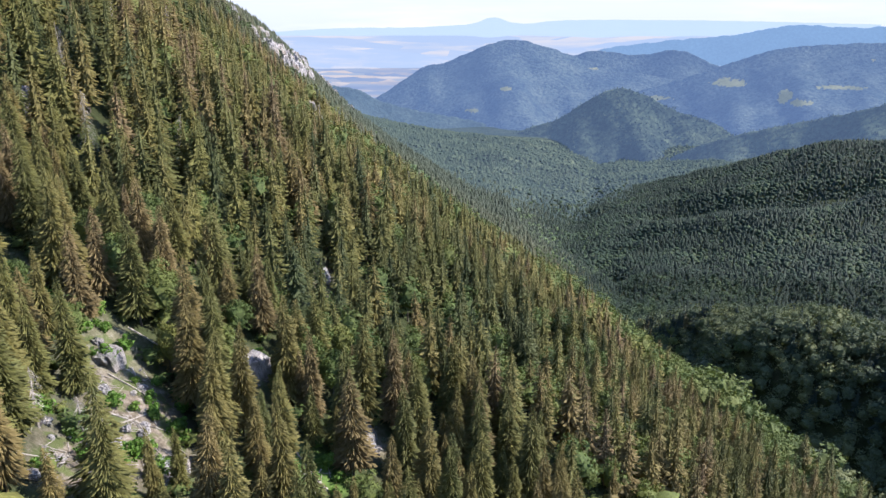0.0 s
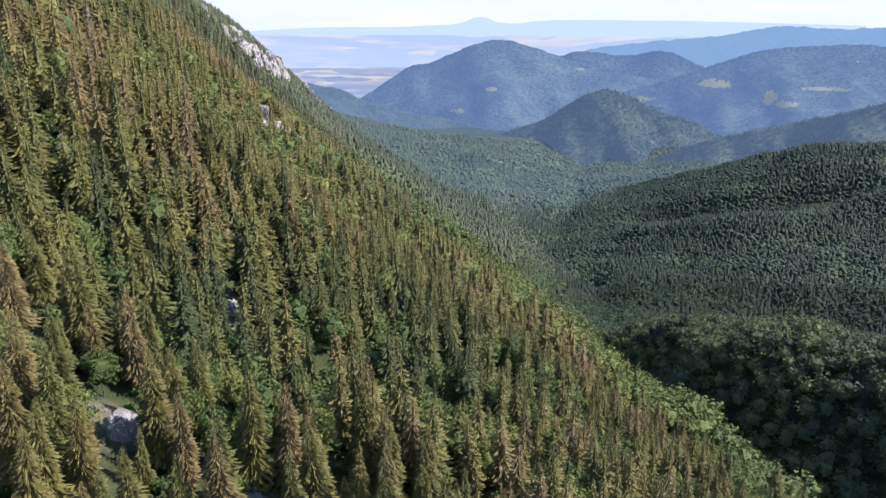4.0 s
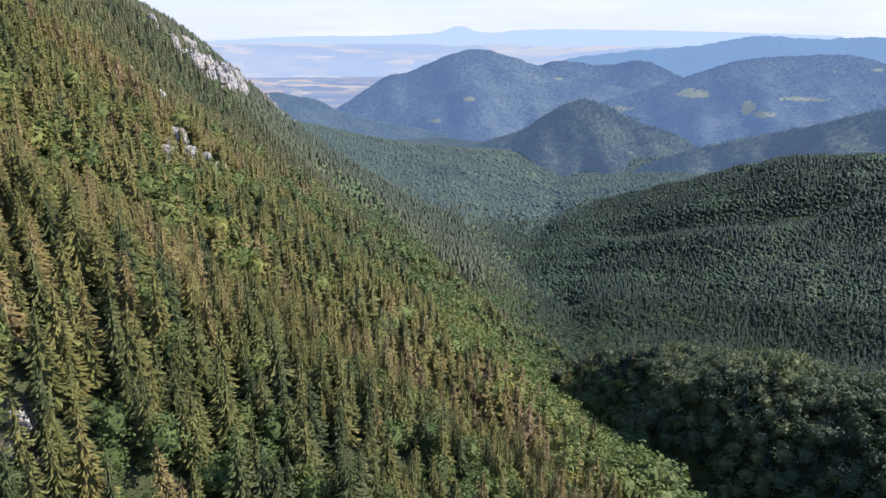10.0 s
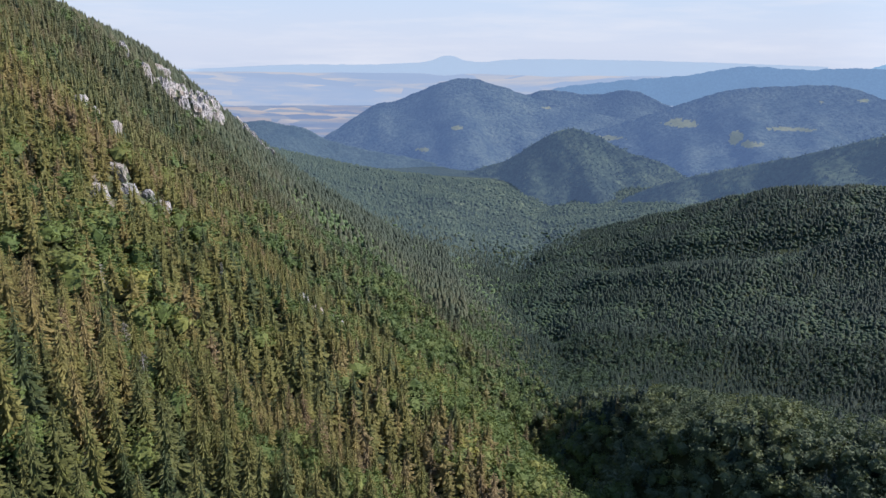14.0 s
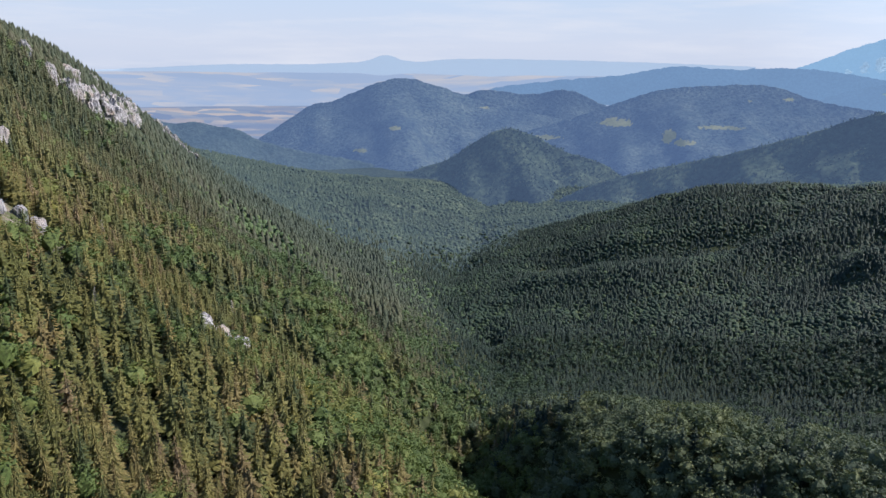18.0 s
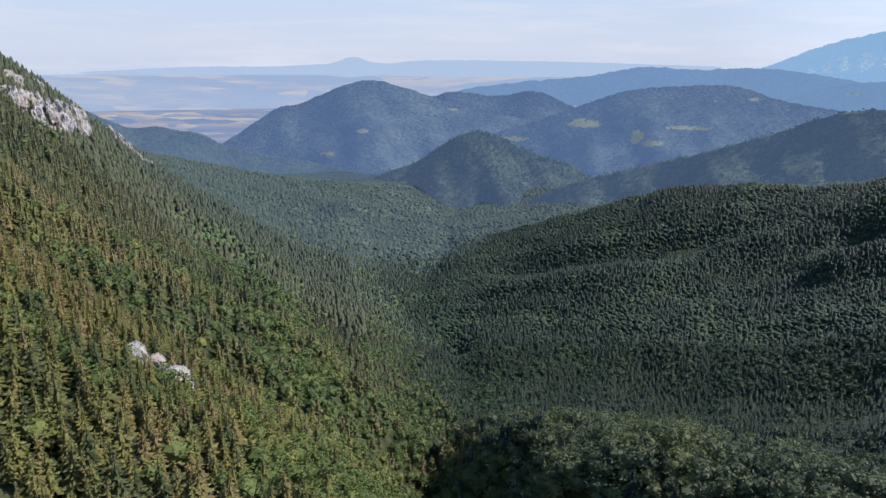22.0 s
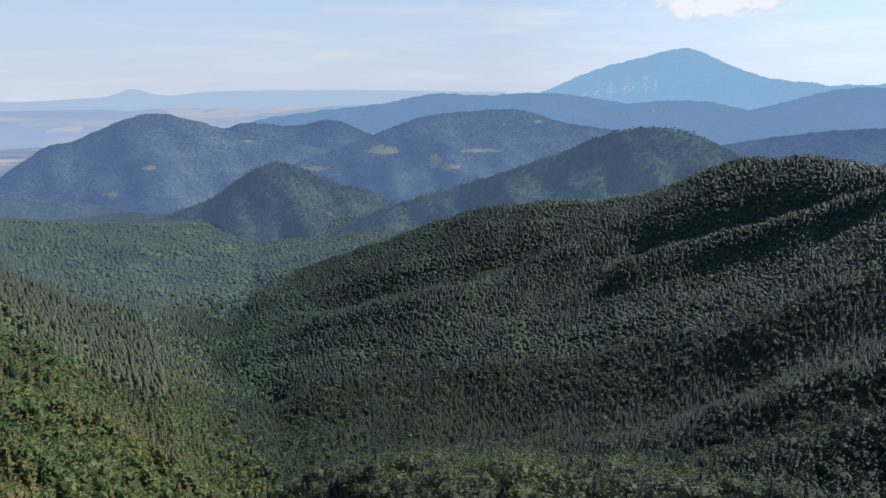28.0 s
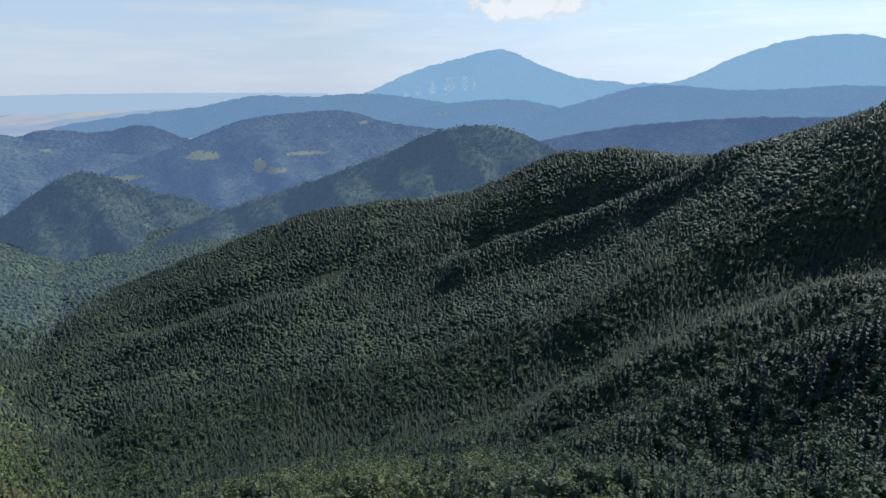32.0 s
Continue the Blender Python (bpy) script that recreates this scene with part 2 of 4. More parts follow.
# ---- the land ----
# ridge and valley lines, x y z, from near to far
LINES = {
    "left_crest": [(-260, -300, 730), (-250, 0, 735), (-240, 250, 720), (-270, 500, 680), (-290, 700, 648), (-300, 850, 632), (-318, 990, 634), (-308, 1120, 606), (-298, 1235, 580), (-262, 1282, 538), (-235, 1320, 502), (-200, 1401, 452), (-184, 1440, 430), (-130, 1620, 332), (-40, 2000, 245), (95, 2440, 205)],
    "left_upper": [(-150, -100, 630), (-150, 100, 628), (-140, 300, 612), (-145, 480, 592), (-150, 620, 555), (-175, 850, 512), (-160, 1100, 458), (-115, 1320, 385)],
    "left_middle": [(-35, -100, 525), (-35, 150, 518), (-30, 260, 524), (-35, 377, 512), (-30, 568, 468), (-25, 757, 430), (-30, 950, 375), (-30, 1150, 320)],
    "left_lower": [(35, -100, 470), (35, 195, 484), (28, 243, 480), (30, 291, 476), (34, 372, 466), (40, 519, 426), (25, 662, 400), (15, 850, 355), (30, 1000, 300)],
    "left_foot": [(150, -100, 385), (60, 185, 468), (140, 230, 404), (206, 300, 362), (126, 341, 402), (172, 378, 372), (135, 428, 386), (92, 516, 396), (150, 470, 350), (78, 672, 355), (66, 831, 342), (126, 776, 320), (70, 860, 318), (45, 960, 322), (105, 960, 262), (150, 1080, 218)],
    "gorge": [(300, -100, 300), (290, 200, 290), (245, 390, 258), (220, 510, 246), (195, 640, 232), (178, 740, 214), (205, 860, 200), (260, 960, 192), (292, 1100, 186)],
    "left_bench": [(12, 1088, 325), (-30, 1235, 332), (-52, 1380, 335), (70, 1540, 240), (150, 1180, 226), (36, 2003, 232), (80, 2240, 225), (267, 2499, 200)],
    "stream": [(292, 1187, 182), (240, 1346, 178), (300, 1600, 168), (396, 1879, 158), (440, 2277, 140), (579, 2589, 118), (700, 2900, 110)],
    "spur": [(232, 770, 246), (240, 700, 288), (246, 610, 306), (262, 560, 332), (300, 530, 342), (290, 478, 318), (380, 490, 362), (345, 400, 352), (460, 350, 396), (560, 200, 440), (650, 50, 490), (700, -200, 540)],
    "spur_back": [(244, 828, 234), (333, 715, 280), (460, 728, 264), (453, 642, 292), (516, 684, 272), (491, 507, 328), (535, 440, 346), (669, 479, 388), (640, 400, 428)],
    "side_valley": [(304, 1133, 192), (389, 1005, 184), (493, 903, 188), (590, 814, 212), (678, 732, 258), (795, 664, 330), (850, 481, 408), (870, 250, 450)],
    "right_slope": [(553, 1371, 232), (540, 1159, 216), (800, 1242, 248), (756, 1027, 252), (979, 1025, 318), (999, 843, 382), (930, 606, 412), (1058, 950, 362)],
    "right_crest": [(482, 1862, 176), (678, 1751, 254), (845, 1622, 330), (994, 1533, 350), (1062, 1422, 353), (1227, 1272, 445), (1277, 1139, 466), (1316, 970, 458), (1229, 769, 510), (1136, 606, 562), (1050, 350, 640)],
    "beyond": [(900, 2100, 200), (1200, 1900, 230), (1600, 1500, 300), (1800, 1100, 340), (1700, 600, 420), (900, 2700, 150), (2300, 900, 350)],
}
# folds of the land: height, half width, x y along it
FOLDS = [
    (30, 52, [(900, 1150), (970, 1120), (1058, 1030), (1120, 940), (1160, 830)]),
    (-30, 52, [(980, 1210), (1040, 1150), (1120, 1065), (1190, 960)]),
    (-7, 46, [(640, 815), (700, 790), (760, 745), (823, 683), (870, 600), (900, 520), (910, 430)]),
    (22, 52, [(640, 690), (700, 640), (752, 585), (789, 500), (810, 400), (830, 300)]),
    (10, 50, [(800, 830), (880, 770), (930, 690), (970, 600)]),
    (-16, 45, [(560, 640), (640, 580), (690, 500), (700, 420), (720, 300)]),
    (-22, 45, [(480, 1500), (600, 1440), (720, 1400), (840, 1370)]),
    (20, 50, [(430, 1380), (560, 1300), (700, 1290), (850, 1330)]),
    (-22, 28, [(30, 720), (75, 760), (120, 800), (180, 840)]),
    (-9, 14, [(-110, 170), (-70, 185), (-20, 195), (30, 215)]),
    (-10, 16, [(-120, 300), (-70, 320), (-10, 330), (60, 350)]),
    (9, 18, [(-120, 240), (-60, 255), (0, 262), (60, 290)]),
    (-12, 25, [(-150, 560), (-90, 585), (-20, 620), (60, 640)]),
    (-9, 28, [(205, 860), (260, 960), (292, 1100), (292, 1187)]),
    (34, 75, [(180, 2080), (260, 2110), (340, 2130), (380, 2100)]),
    (-13, 34, [(292, 1187), (240, 1346), (300, 1600), (396, 1879), (440, 2277), (579, 2589)]),
]
CTRL = np.array([p for line in LINES.values() for p in line], float)


def _kernel(a, b):
    d = np.sqrt(((a[:, None, :2] - b[None, :, :2]) ** 2).sum(2) + 30.0 ** 2) / 500
    return -d


_n = len(CTRL)
_A = np.zeros((_n + 3, _n + 3))
_A[:_n, :_n] = _kernel(CTRL, CTRL) - np.eye(_n) * 0.004
_A[:_n, _n] = 1
_A[:_n, _n + 1:] = CTRL[:, :2] / 500
_A[_n:, :_n] = _A[:_n, _n:].T
WEIGHTS = np.linalg.solve(_A, np.r_[CTRL[:, 2], 0, 0, 0])


def lumps(x, y, size, seed=0.0):
    """A smooth uneven field of about unit height."""
    a = x / size + seed * 7.1
    b = y / size - seed * 3.7
    return (np.sin(a * 1.3 + np.sin(b * 1.7)) + np.sin(b * 1.1 + 1.3 * np.sin(a * 0.8 + 2)) + 0.6 * np.sin(a * 2.7 - b * 2.1 + seed) + 0.5 * np.sin(b * 3.3 + a * 1.9)) / 2.2


CENTRE = np.array([60.0, 120.0])


def along(x, y, line):
    """The distance from a line on the plan."""
    best = np.full(x.shape, 1e9)
    for (ax, ay), (bx, by) in zip(line, line[1:]):
        ux, uy = bx - ax, by - ay
        k = np.clip(((x - ax) * ux + (y - ay) * uy) / (ux * ux + uy * uy), 0, 1)
        best = np.minimum(best, np.hypot(x - ax - k * ux, y - ay - k * uy))
    return best


def height(x, y):
    x, y = np.asarray(x, float), np.asarray(y, float)
    shape, x, y = x.shape, x.ravel(), y.ravel()
    out = np.empty_like(x)
    for i in range(0, len(x), 20000):
        p = np.stack([x[i:i + 20000], y[i:i + 20000]], 1)
        out[i:i + 20000] = _kernel(p, CTRL) @ WEIGHTS[:_n] + WEIGHTS[_n] + p @ WEIGHTS[_n + 1:] / 500
    for amp, wide, line in FOLDS:
        out += amp * np.exp(-(along(x, y, line) / wide) ** 2)
    r = np.hypot(x - CENTRE[0], y - CENTRE[1])
    out += lumps(x, y, 45, 1) * np.clip(r / 250, 0, 1) * 4 + lumps(x, y, 16, 2) * 1.2
    # the wide plain, rising to the edge of sight
    plain = 600 - r * np.tan(np.radians(np.interp(r, [2400, 3000, 3500, 4000, 4400, 4800], [9.6, 8.2, 6.6, 4.2, 2.6, 1.0])))
    k = np.clip((r - 2450) / 350, 0, 1)
    k = k * k * (3 - 2 * k)
    return (out * (1 - k) + plain * k).reshape(shape)


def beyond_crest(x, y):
    """True for land behind the crest of the dark slope or at the valley's end, whose materials add blue haze as
    emission.
    """
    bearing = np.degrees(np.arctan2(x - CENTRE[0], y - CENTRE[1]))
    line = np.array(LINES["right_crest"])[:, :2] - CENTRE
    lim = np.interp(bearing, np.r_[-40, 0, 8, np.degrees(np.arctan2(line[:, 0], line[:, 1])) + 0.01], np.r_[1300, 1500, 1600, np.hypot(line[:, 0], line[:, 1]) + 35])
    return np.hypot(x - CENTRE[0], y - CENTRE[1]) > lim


az = np.radians(np.concatenate([np.arange(-46, 86, 0.4), np.arange(86, 314, 3.0)]))
rad = np.concatenate([[0.02], np.geomspace(25, 4880, 230)])
A, R = np.meshgrid(az, rad, indexing="ij")
GX, GY = CENTRE[0] + np.sin(A) * R, CENTRE[1] + np.cos(A) * R
GZ = height(GX, GY)
na, nr = A.shape
I, J = np.meshgrid(np.arange(na), np.arange(nr - 1), indexing="ij")
K = (I + 1) % na
quads = np.stack([I * nr + J, I * nr + J + 1, K * nr + J + 1, K * nr + J], -1).reshape(-1, 4)


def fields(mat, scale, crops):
    """Strips of stubble, green and woodland over the plain, glowing in their haze colours."""
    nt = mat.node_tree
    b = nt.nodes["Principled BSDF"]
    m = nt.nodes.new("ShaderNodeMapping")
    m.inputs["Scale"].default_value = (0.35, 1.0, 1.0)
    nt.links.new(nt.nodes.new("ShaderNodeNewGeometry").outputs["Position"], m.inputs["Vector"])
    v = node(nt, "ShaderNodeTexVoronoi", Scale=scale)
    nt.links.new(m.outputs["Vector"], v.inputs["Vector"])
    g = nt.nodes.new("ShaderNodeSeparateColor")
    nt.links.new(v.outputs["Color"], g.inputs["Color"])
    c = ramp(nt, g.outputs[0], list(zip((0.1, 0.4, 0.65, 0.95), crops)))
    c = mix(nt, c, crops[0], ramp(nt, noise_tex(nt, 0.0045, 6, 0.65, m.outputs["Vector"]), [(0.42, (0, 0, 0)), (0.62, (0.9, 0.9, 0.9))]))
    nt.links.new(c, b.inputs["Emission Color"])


# base near black; the plain's lit, hazy tones are put in as emission
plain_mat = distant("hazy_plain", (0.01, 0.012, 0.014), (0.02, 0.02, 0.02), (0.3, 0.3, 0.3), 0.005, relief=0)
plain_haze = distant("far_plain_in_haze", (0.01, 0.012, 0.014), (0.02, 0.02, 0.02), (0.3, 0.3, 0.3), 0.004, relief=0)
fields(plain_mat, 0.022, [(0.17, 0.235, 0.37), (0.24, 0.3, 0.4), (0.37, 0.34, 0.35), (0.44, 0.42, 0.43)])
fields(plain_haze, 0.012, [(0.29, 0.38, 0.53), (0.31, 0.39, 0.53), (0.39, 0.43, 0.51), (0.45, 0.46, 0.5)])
hz2 = distant("blue_haze_woods", (0.02, 0.03, 0.03), (0.05, 0.062, 0.052), (0.068, 0.112, 0.21), 0.008, relief=1.0)
# ground of the valley's end and foothills, haze added as faint blue emission
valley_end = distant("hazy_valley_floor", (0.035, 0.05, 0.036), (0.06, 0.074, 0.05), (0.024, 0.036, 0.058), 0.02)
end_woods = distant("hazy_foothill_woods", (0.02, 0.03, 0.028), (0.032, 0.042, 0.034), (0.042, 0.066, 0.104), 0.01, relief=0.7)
rq = R[:, :-1].reshape(-1)
# bare and grassy clearings on the slope: x, y, radius, how stony, how grassy
CLEARINGS = [(-62, 128, 6, 1, 0.2), (-57, 117, 7.5, 1, 0), (-50, 108, 7.5, 1, 0), (-55, 96, 6, 1, 0), (-77, 129, 4, 0.7, 0.3), (-43, 151, 4, 0.9, 0), (-25, 131, 5.5, 0, 1), (-18, 148, 5, 1, 0.1),
             (-35, 212, 3, 1, 0), (-37, 205, 2.5, 1, 0), (10, 536, 11, 0.9, 0), (22, 532, 12, 0.9, 0), (-10, 535, 7, 0.8, 0), (-26, 554, 6, 1, 0), (-60, 486, 9, 1, 0), (-82, 490, 9, 1, 0), (-72, 477, 6, 1, 0), (-73, 445, 9, 1, 0), (-172, 684, 13, 0.8, 0), (-96, 420, 4, 0.6, 0.2),
             (1330, 925, 38, 0, 1)]
# gaps in the wood below the clearings, placed so the camera sees them: x, y, radius
SIGHT_GAPS = [(-41, 143, 5), (-39, 136, 4), (-24, 122, 5.5), (-23, 114, 5), (-15, 139, 5.5), (-13, 131, 5), (-33, 204, 4)]
# limestone cliffs and slabs: x, y, lift, width, height, depth
CLIFFS = [(-245, 1062, -9, 30, 46, 26), (-238, 1090, -13, 32, 54, 32), (-233, 1120, -15, 36, 60, 36), (-231, 1155, -16, 40, 64, 38), (-230, 1192, -16, 38, 66, 38), (-229, 1222, -16, 34, 62, 36), (-233, 1254, -14, 30, 52, 28), (-272, 1150, -2, 30, 30, 14), (-274, 1236, -4, 34, 30, 14),
          (-284, 1058, 0, 12, 36, 9), (-290, 1082, 0, 12, 30, 9), (-256, 1040, -2, 16, 30, 10), (-262, 1068, 0, 16, 32, 10), (-216, 1345, 6, 16, 32, 12), (-206, 1358, 6, 18, 34, 12), (-196, 1366, 4, 16, 32, 12), (-186, 1374, 4, 16, 26, 10), (-176, 1376, 2, 10, 22, 8), (-165, 1372, 4, 9, 32, 8), (-166, 1362, 0, 7, 20, 6)]
SLABS = [(-186, 686, 1, 12, 13, 8), (-177, 687, 1, 15, 12, 8), (-162, 685, 1, 12, 13, 7), (-87, 492, 1, 11, 11, 7), (-78, 477, 1, 8, 7, 6), (-79, 445, 1, 9, 9, 6), (-4, 536, 3, 12, 13, 9), (5, 543, 3, 14, 13, 10), (14, 539, 3, 16, 14, 10), (22, 534, 3, 11, 12, 8),
         (-30, 555, 2, 4, 7, 5), (-20, 550, 2, 4, 6, 4), (-66, 487, 1, 10, 7, 6), (-73, 491, 1, 6, 7, 5), (-43, 151, -1, 7, 6, 5), (-18, 148, -1, 8, 5, 5), (-22, 153, -1, 5, 5, 4), (-62, 124, -1, 6, 5, 4), (-55, 103, -1, 6, 4, 4), (-52, 97, -1, 5, 4, 4), (-46, 107, -1, 6, 4, 4), (-36, 209, 0, 4, 5, 3), (-77, 131, -1, 4, 3, 3), (-105, 186, -1, 8, 7, 5)]
bare, herb = np.zeros(GX.shape), np.zeros(GX.shape)
for cx, cy, cr, stone, grass in CLEARINGS:
    k = np.clip(1.6 - np.hypot(GX - cx, GY - cy) / cr + 0.25 * lumps(GX, GY, 3, 4), 0, 1)
    bare, herb = np.maximum(bare, k * stone), np.maximum(herb, k * grass)
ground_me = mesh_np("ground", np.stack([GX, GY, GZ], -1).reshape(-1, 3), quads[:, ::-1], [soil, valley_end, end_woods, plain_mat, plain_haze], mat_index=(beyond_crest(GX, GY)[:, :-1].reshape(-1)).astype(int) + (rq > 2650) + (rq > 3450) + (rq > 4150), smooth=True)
for key, v in (("bare", bare), ("herb", herb)):
    ground_me.attributes.new(key, 'FLOAT', 'POINT').data.foreach_set("value", v.reshape(-1).astype(np.float32))
ground = tagged(new("ground", ground_me), "forest floor of the mountain valley running out to a pale plain", "ground", kind="structure")


# ---- distant hills ----
SURF = {}


def far_ridge(name, dist, profile, deep, drop, mat, label, rough=0.05, seed=1.0, spots=(), spot_mat=None, rows=36):
    """A ridge across the view: its skyline by bearing and elevation, its flank falling towards the valley, its back behind."""
    pa, pe = np.array(profile).T
    a = np.arange(pa[0], pa[-1], 0.09)
    # smooth skyline through the given heights
    k = np.clip(np.searchsorted(pa, a, side="right") - 1, 0, len(pa) - 2)
    slope = np.gradient(pe, pa)
    hspan = pa[k + 1] - pa[k]
    s = (a - pa[k]) / hspan
    e = (1 + 2 * s) * (1 - s) ** 2 * pe[k] + s * (1 - s) ** 2 * hspan * slope[k] + s * s * (3 - 2 * s) * pe[k + 1] + s * s * (s - 1) * hspan * slope[k + 1]
    rng = np.random.default_rng(int(seed * 10))
    jag = rough * (rng.random(len(a)) - 0.5) + rough * 0.8 * lumps(a, a * 0.3, 0.35, seed)
    v = np.concatenate([[-0.35, -0.12], np.linspace(0, 1, rows) ** 1.25])
    AA, V = np.meshgrid(np.radians(a), v, indexing="ij")
    crest = 600 + dist * np.tan(np.radians(e[:, None] + jag[:, None] * np.clip(1 - np.abs(V) * 25, 0, 1)))
    ridge = lumps(AA * dist, V * deep * 0.5, dist * 0.035, seed) + 0.3 * lumps(AA * dist + V * deep * 0.5, V * deep * 0.8, dist * 0.016, seed + 3)
    gully = ridge * np.clip(V * 1.5, 0, 1) * (1.2 - V) * 2
    soft = 1.0 if dist < 3000 else 0.55
    D = dist - deep * V - gully * deep * 0.06 * soft
    Z = crest - drop * np.where(V >= 0, np.clip(V, 0, 1) ** 0.85, -V * 1.6) + gully * drop * 0.10 * soft + lumps(AA * dist, V * deep, 28, seed + 1) * (5 if dist < 3000 else 1.5 if dist < 3900 else 0) * np.clip(V * 12, 0, 1)
    X, Y = CENTRE[0] + np.sin(AA) * D, CENTRE[1] + np.cos(AA) * D
    n, m = X.shape
    I, J = np.meshgrid(np.arange(n - 1), np.arange(m - 1), indexing="ij")
    q = np.stack([I * m + J, I * m + J + 1, (I + 1) * m + J + 1, (I + 1) * m + J], -1).reshape(-1, 4)
    # open patches, by bearing, elevation and half sizes
    mi = np.zeros(len(q), int)
    B = np.degrees(AA)[:-1, :-1].ravel()
    E = np.degrees(np.arctan2(Z - 600, D))[:-1, :-1].ravel()
    for sa, se, wa, we in spots:
        mi[((B - sa) / wa) ** 2 + ((E - se) / we) ** 2 < 1 + 0.5 * lumps(B, E, 0.25, seed) + 0.4 * lumps(B, E, 0.07, seed)] = 1
    ob = new(name, mesh_np(name, np.stack([X, Y, Z], -1).reshape(-1, 3), q[:, ::-1], [mat] + ([spot_mat] if spots else []), mi, smooth=True))
    SURF[name] = (X, Y, Z)
    return tagged(ob, label, "hill", kind="structure")


# the hills' blue is haze, added as emission over dark woodland colours
hz1 = distant("blue_green_haze_woods", (0.02, 0.03, 0.022), (0.052, 0.066, 0.042), (0.044, 0.07, 0.118), 0.012, relief=1.0)
foot_woods = distant("blue_haze_foothill", (0.022, 0.034, 0.036), (0.038, 0.052, 0.048), (0.052, 0.085, 0.15), 0.01, relief=0.6)
hz3 = distant("pale_haze_woods", (0.05, 0.08, 0.1), (0.08, 0.115, 0.13), (0.135, 0.22, 0.345), 0.006, relief=0.3)
hz4 = distant("blue_haze_mountain", (0.08, 0.12, 0.14), (0.12, 0.16, 0.17), (0.2, 0.335, 0.48), 0.004, relief=0.2)
hz5 = distant("faint_haze_hills", (0.1, 0.12, 0.14), (0.12, 0.14, 0.15), (0.34, 0.43, 0.535), 0.003, relief=0)
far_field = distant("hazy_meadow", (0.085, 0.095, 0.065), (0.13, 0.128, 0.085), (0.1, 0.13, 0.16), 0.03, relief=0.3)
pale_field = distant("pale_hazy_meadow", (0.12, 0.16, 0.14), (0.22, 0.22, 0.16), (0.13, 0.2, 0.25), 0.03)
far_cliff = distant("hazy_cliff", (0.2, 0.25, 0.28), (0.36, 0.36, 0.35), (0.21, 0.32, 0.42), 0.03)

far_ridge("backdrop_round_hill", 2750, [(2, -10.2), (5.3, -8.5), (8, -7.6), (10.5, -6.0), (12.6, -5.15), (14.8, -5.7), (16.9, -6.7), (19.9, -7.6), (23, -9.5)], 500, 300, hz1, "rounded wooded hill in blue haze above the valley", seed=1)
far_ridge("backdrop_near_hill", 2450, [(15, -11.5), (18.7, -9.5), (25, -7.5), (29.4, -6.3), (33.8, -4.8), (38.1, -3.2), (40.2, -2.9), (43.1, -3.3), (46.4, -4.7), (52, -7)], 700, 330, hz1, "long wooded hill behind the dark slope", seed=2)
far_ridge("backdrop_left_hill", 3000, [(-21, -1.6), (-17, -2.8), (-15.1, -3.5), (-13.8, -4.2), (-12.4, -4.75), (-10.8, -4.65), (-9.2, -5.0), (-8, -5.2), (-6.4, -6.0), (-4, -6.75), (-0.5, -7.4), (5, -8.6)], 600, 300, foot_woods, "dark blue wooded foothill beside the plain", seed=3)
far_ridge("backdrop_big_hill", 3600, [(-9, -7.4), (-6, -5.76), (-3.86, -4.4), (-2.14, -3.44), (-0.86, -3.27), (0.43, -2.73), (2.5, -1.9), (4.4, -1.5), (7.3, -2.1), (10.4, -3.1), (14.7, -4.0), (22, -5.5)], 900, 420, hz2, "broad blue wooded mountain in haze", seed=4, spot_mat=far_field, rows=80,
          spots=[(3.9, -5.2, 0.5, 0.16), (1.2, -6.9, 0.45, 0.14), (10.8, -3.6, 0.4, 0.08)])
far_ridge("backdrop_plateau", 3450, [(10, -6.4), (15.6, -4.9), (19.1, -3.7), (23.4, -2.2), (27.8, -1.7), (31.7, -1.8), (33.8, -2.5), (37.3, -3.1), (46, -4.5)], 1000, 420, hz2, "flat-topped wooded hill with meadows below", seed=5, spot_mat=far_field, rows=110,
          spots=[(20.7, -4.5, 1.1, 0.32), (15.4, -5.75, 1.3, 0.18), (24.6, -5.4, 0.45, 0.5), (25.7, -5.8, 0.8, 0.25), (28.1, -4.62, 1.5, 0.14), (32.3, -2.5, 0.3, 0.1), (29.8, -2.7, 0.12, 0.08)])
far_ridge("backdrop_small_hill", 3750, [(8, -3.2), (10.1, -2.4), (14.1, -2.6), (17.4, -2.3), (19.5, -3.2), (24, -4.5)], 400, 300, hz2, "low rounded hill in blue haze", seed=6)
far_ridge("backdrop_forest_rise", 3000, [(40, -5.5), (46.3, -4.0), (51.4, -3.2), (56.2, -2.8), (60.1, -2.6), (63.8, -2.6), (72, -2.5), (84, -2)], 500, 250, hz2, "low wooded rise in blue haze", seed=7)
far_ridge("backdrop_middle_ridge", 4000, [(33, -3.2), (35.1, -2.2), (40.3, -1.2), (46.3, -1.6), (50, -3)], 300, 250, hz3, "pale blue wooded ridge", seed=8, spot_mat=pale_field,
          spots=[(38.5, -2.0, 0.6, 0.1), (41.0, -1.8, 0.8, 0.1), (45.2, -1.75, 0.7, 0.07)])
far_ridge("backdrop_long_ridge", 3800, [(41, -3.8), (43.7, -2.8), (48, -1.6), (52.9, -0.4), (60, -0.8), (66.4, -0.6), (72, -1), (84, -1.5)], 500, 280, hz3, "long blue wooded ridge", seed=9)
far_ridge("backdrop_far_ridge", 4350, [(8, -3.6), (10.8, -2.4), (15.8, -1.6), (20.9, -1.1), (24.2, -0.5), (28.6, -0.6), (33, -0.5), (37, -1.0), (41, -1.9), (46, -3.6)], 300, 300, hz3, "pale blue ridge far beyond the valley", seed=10)
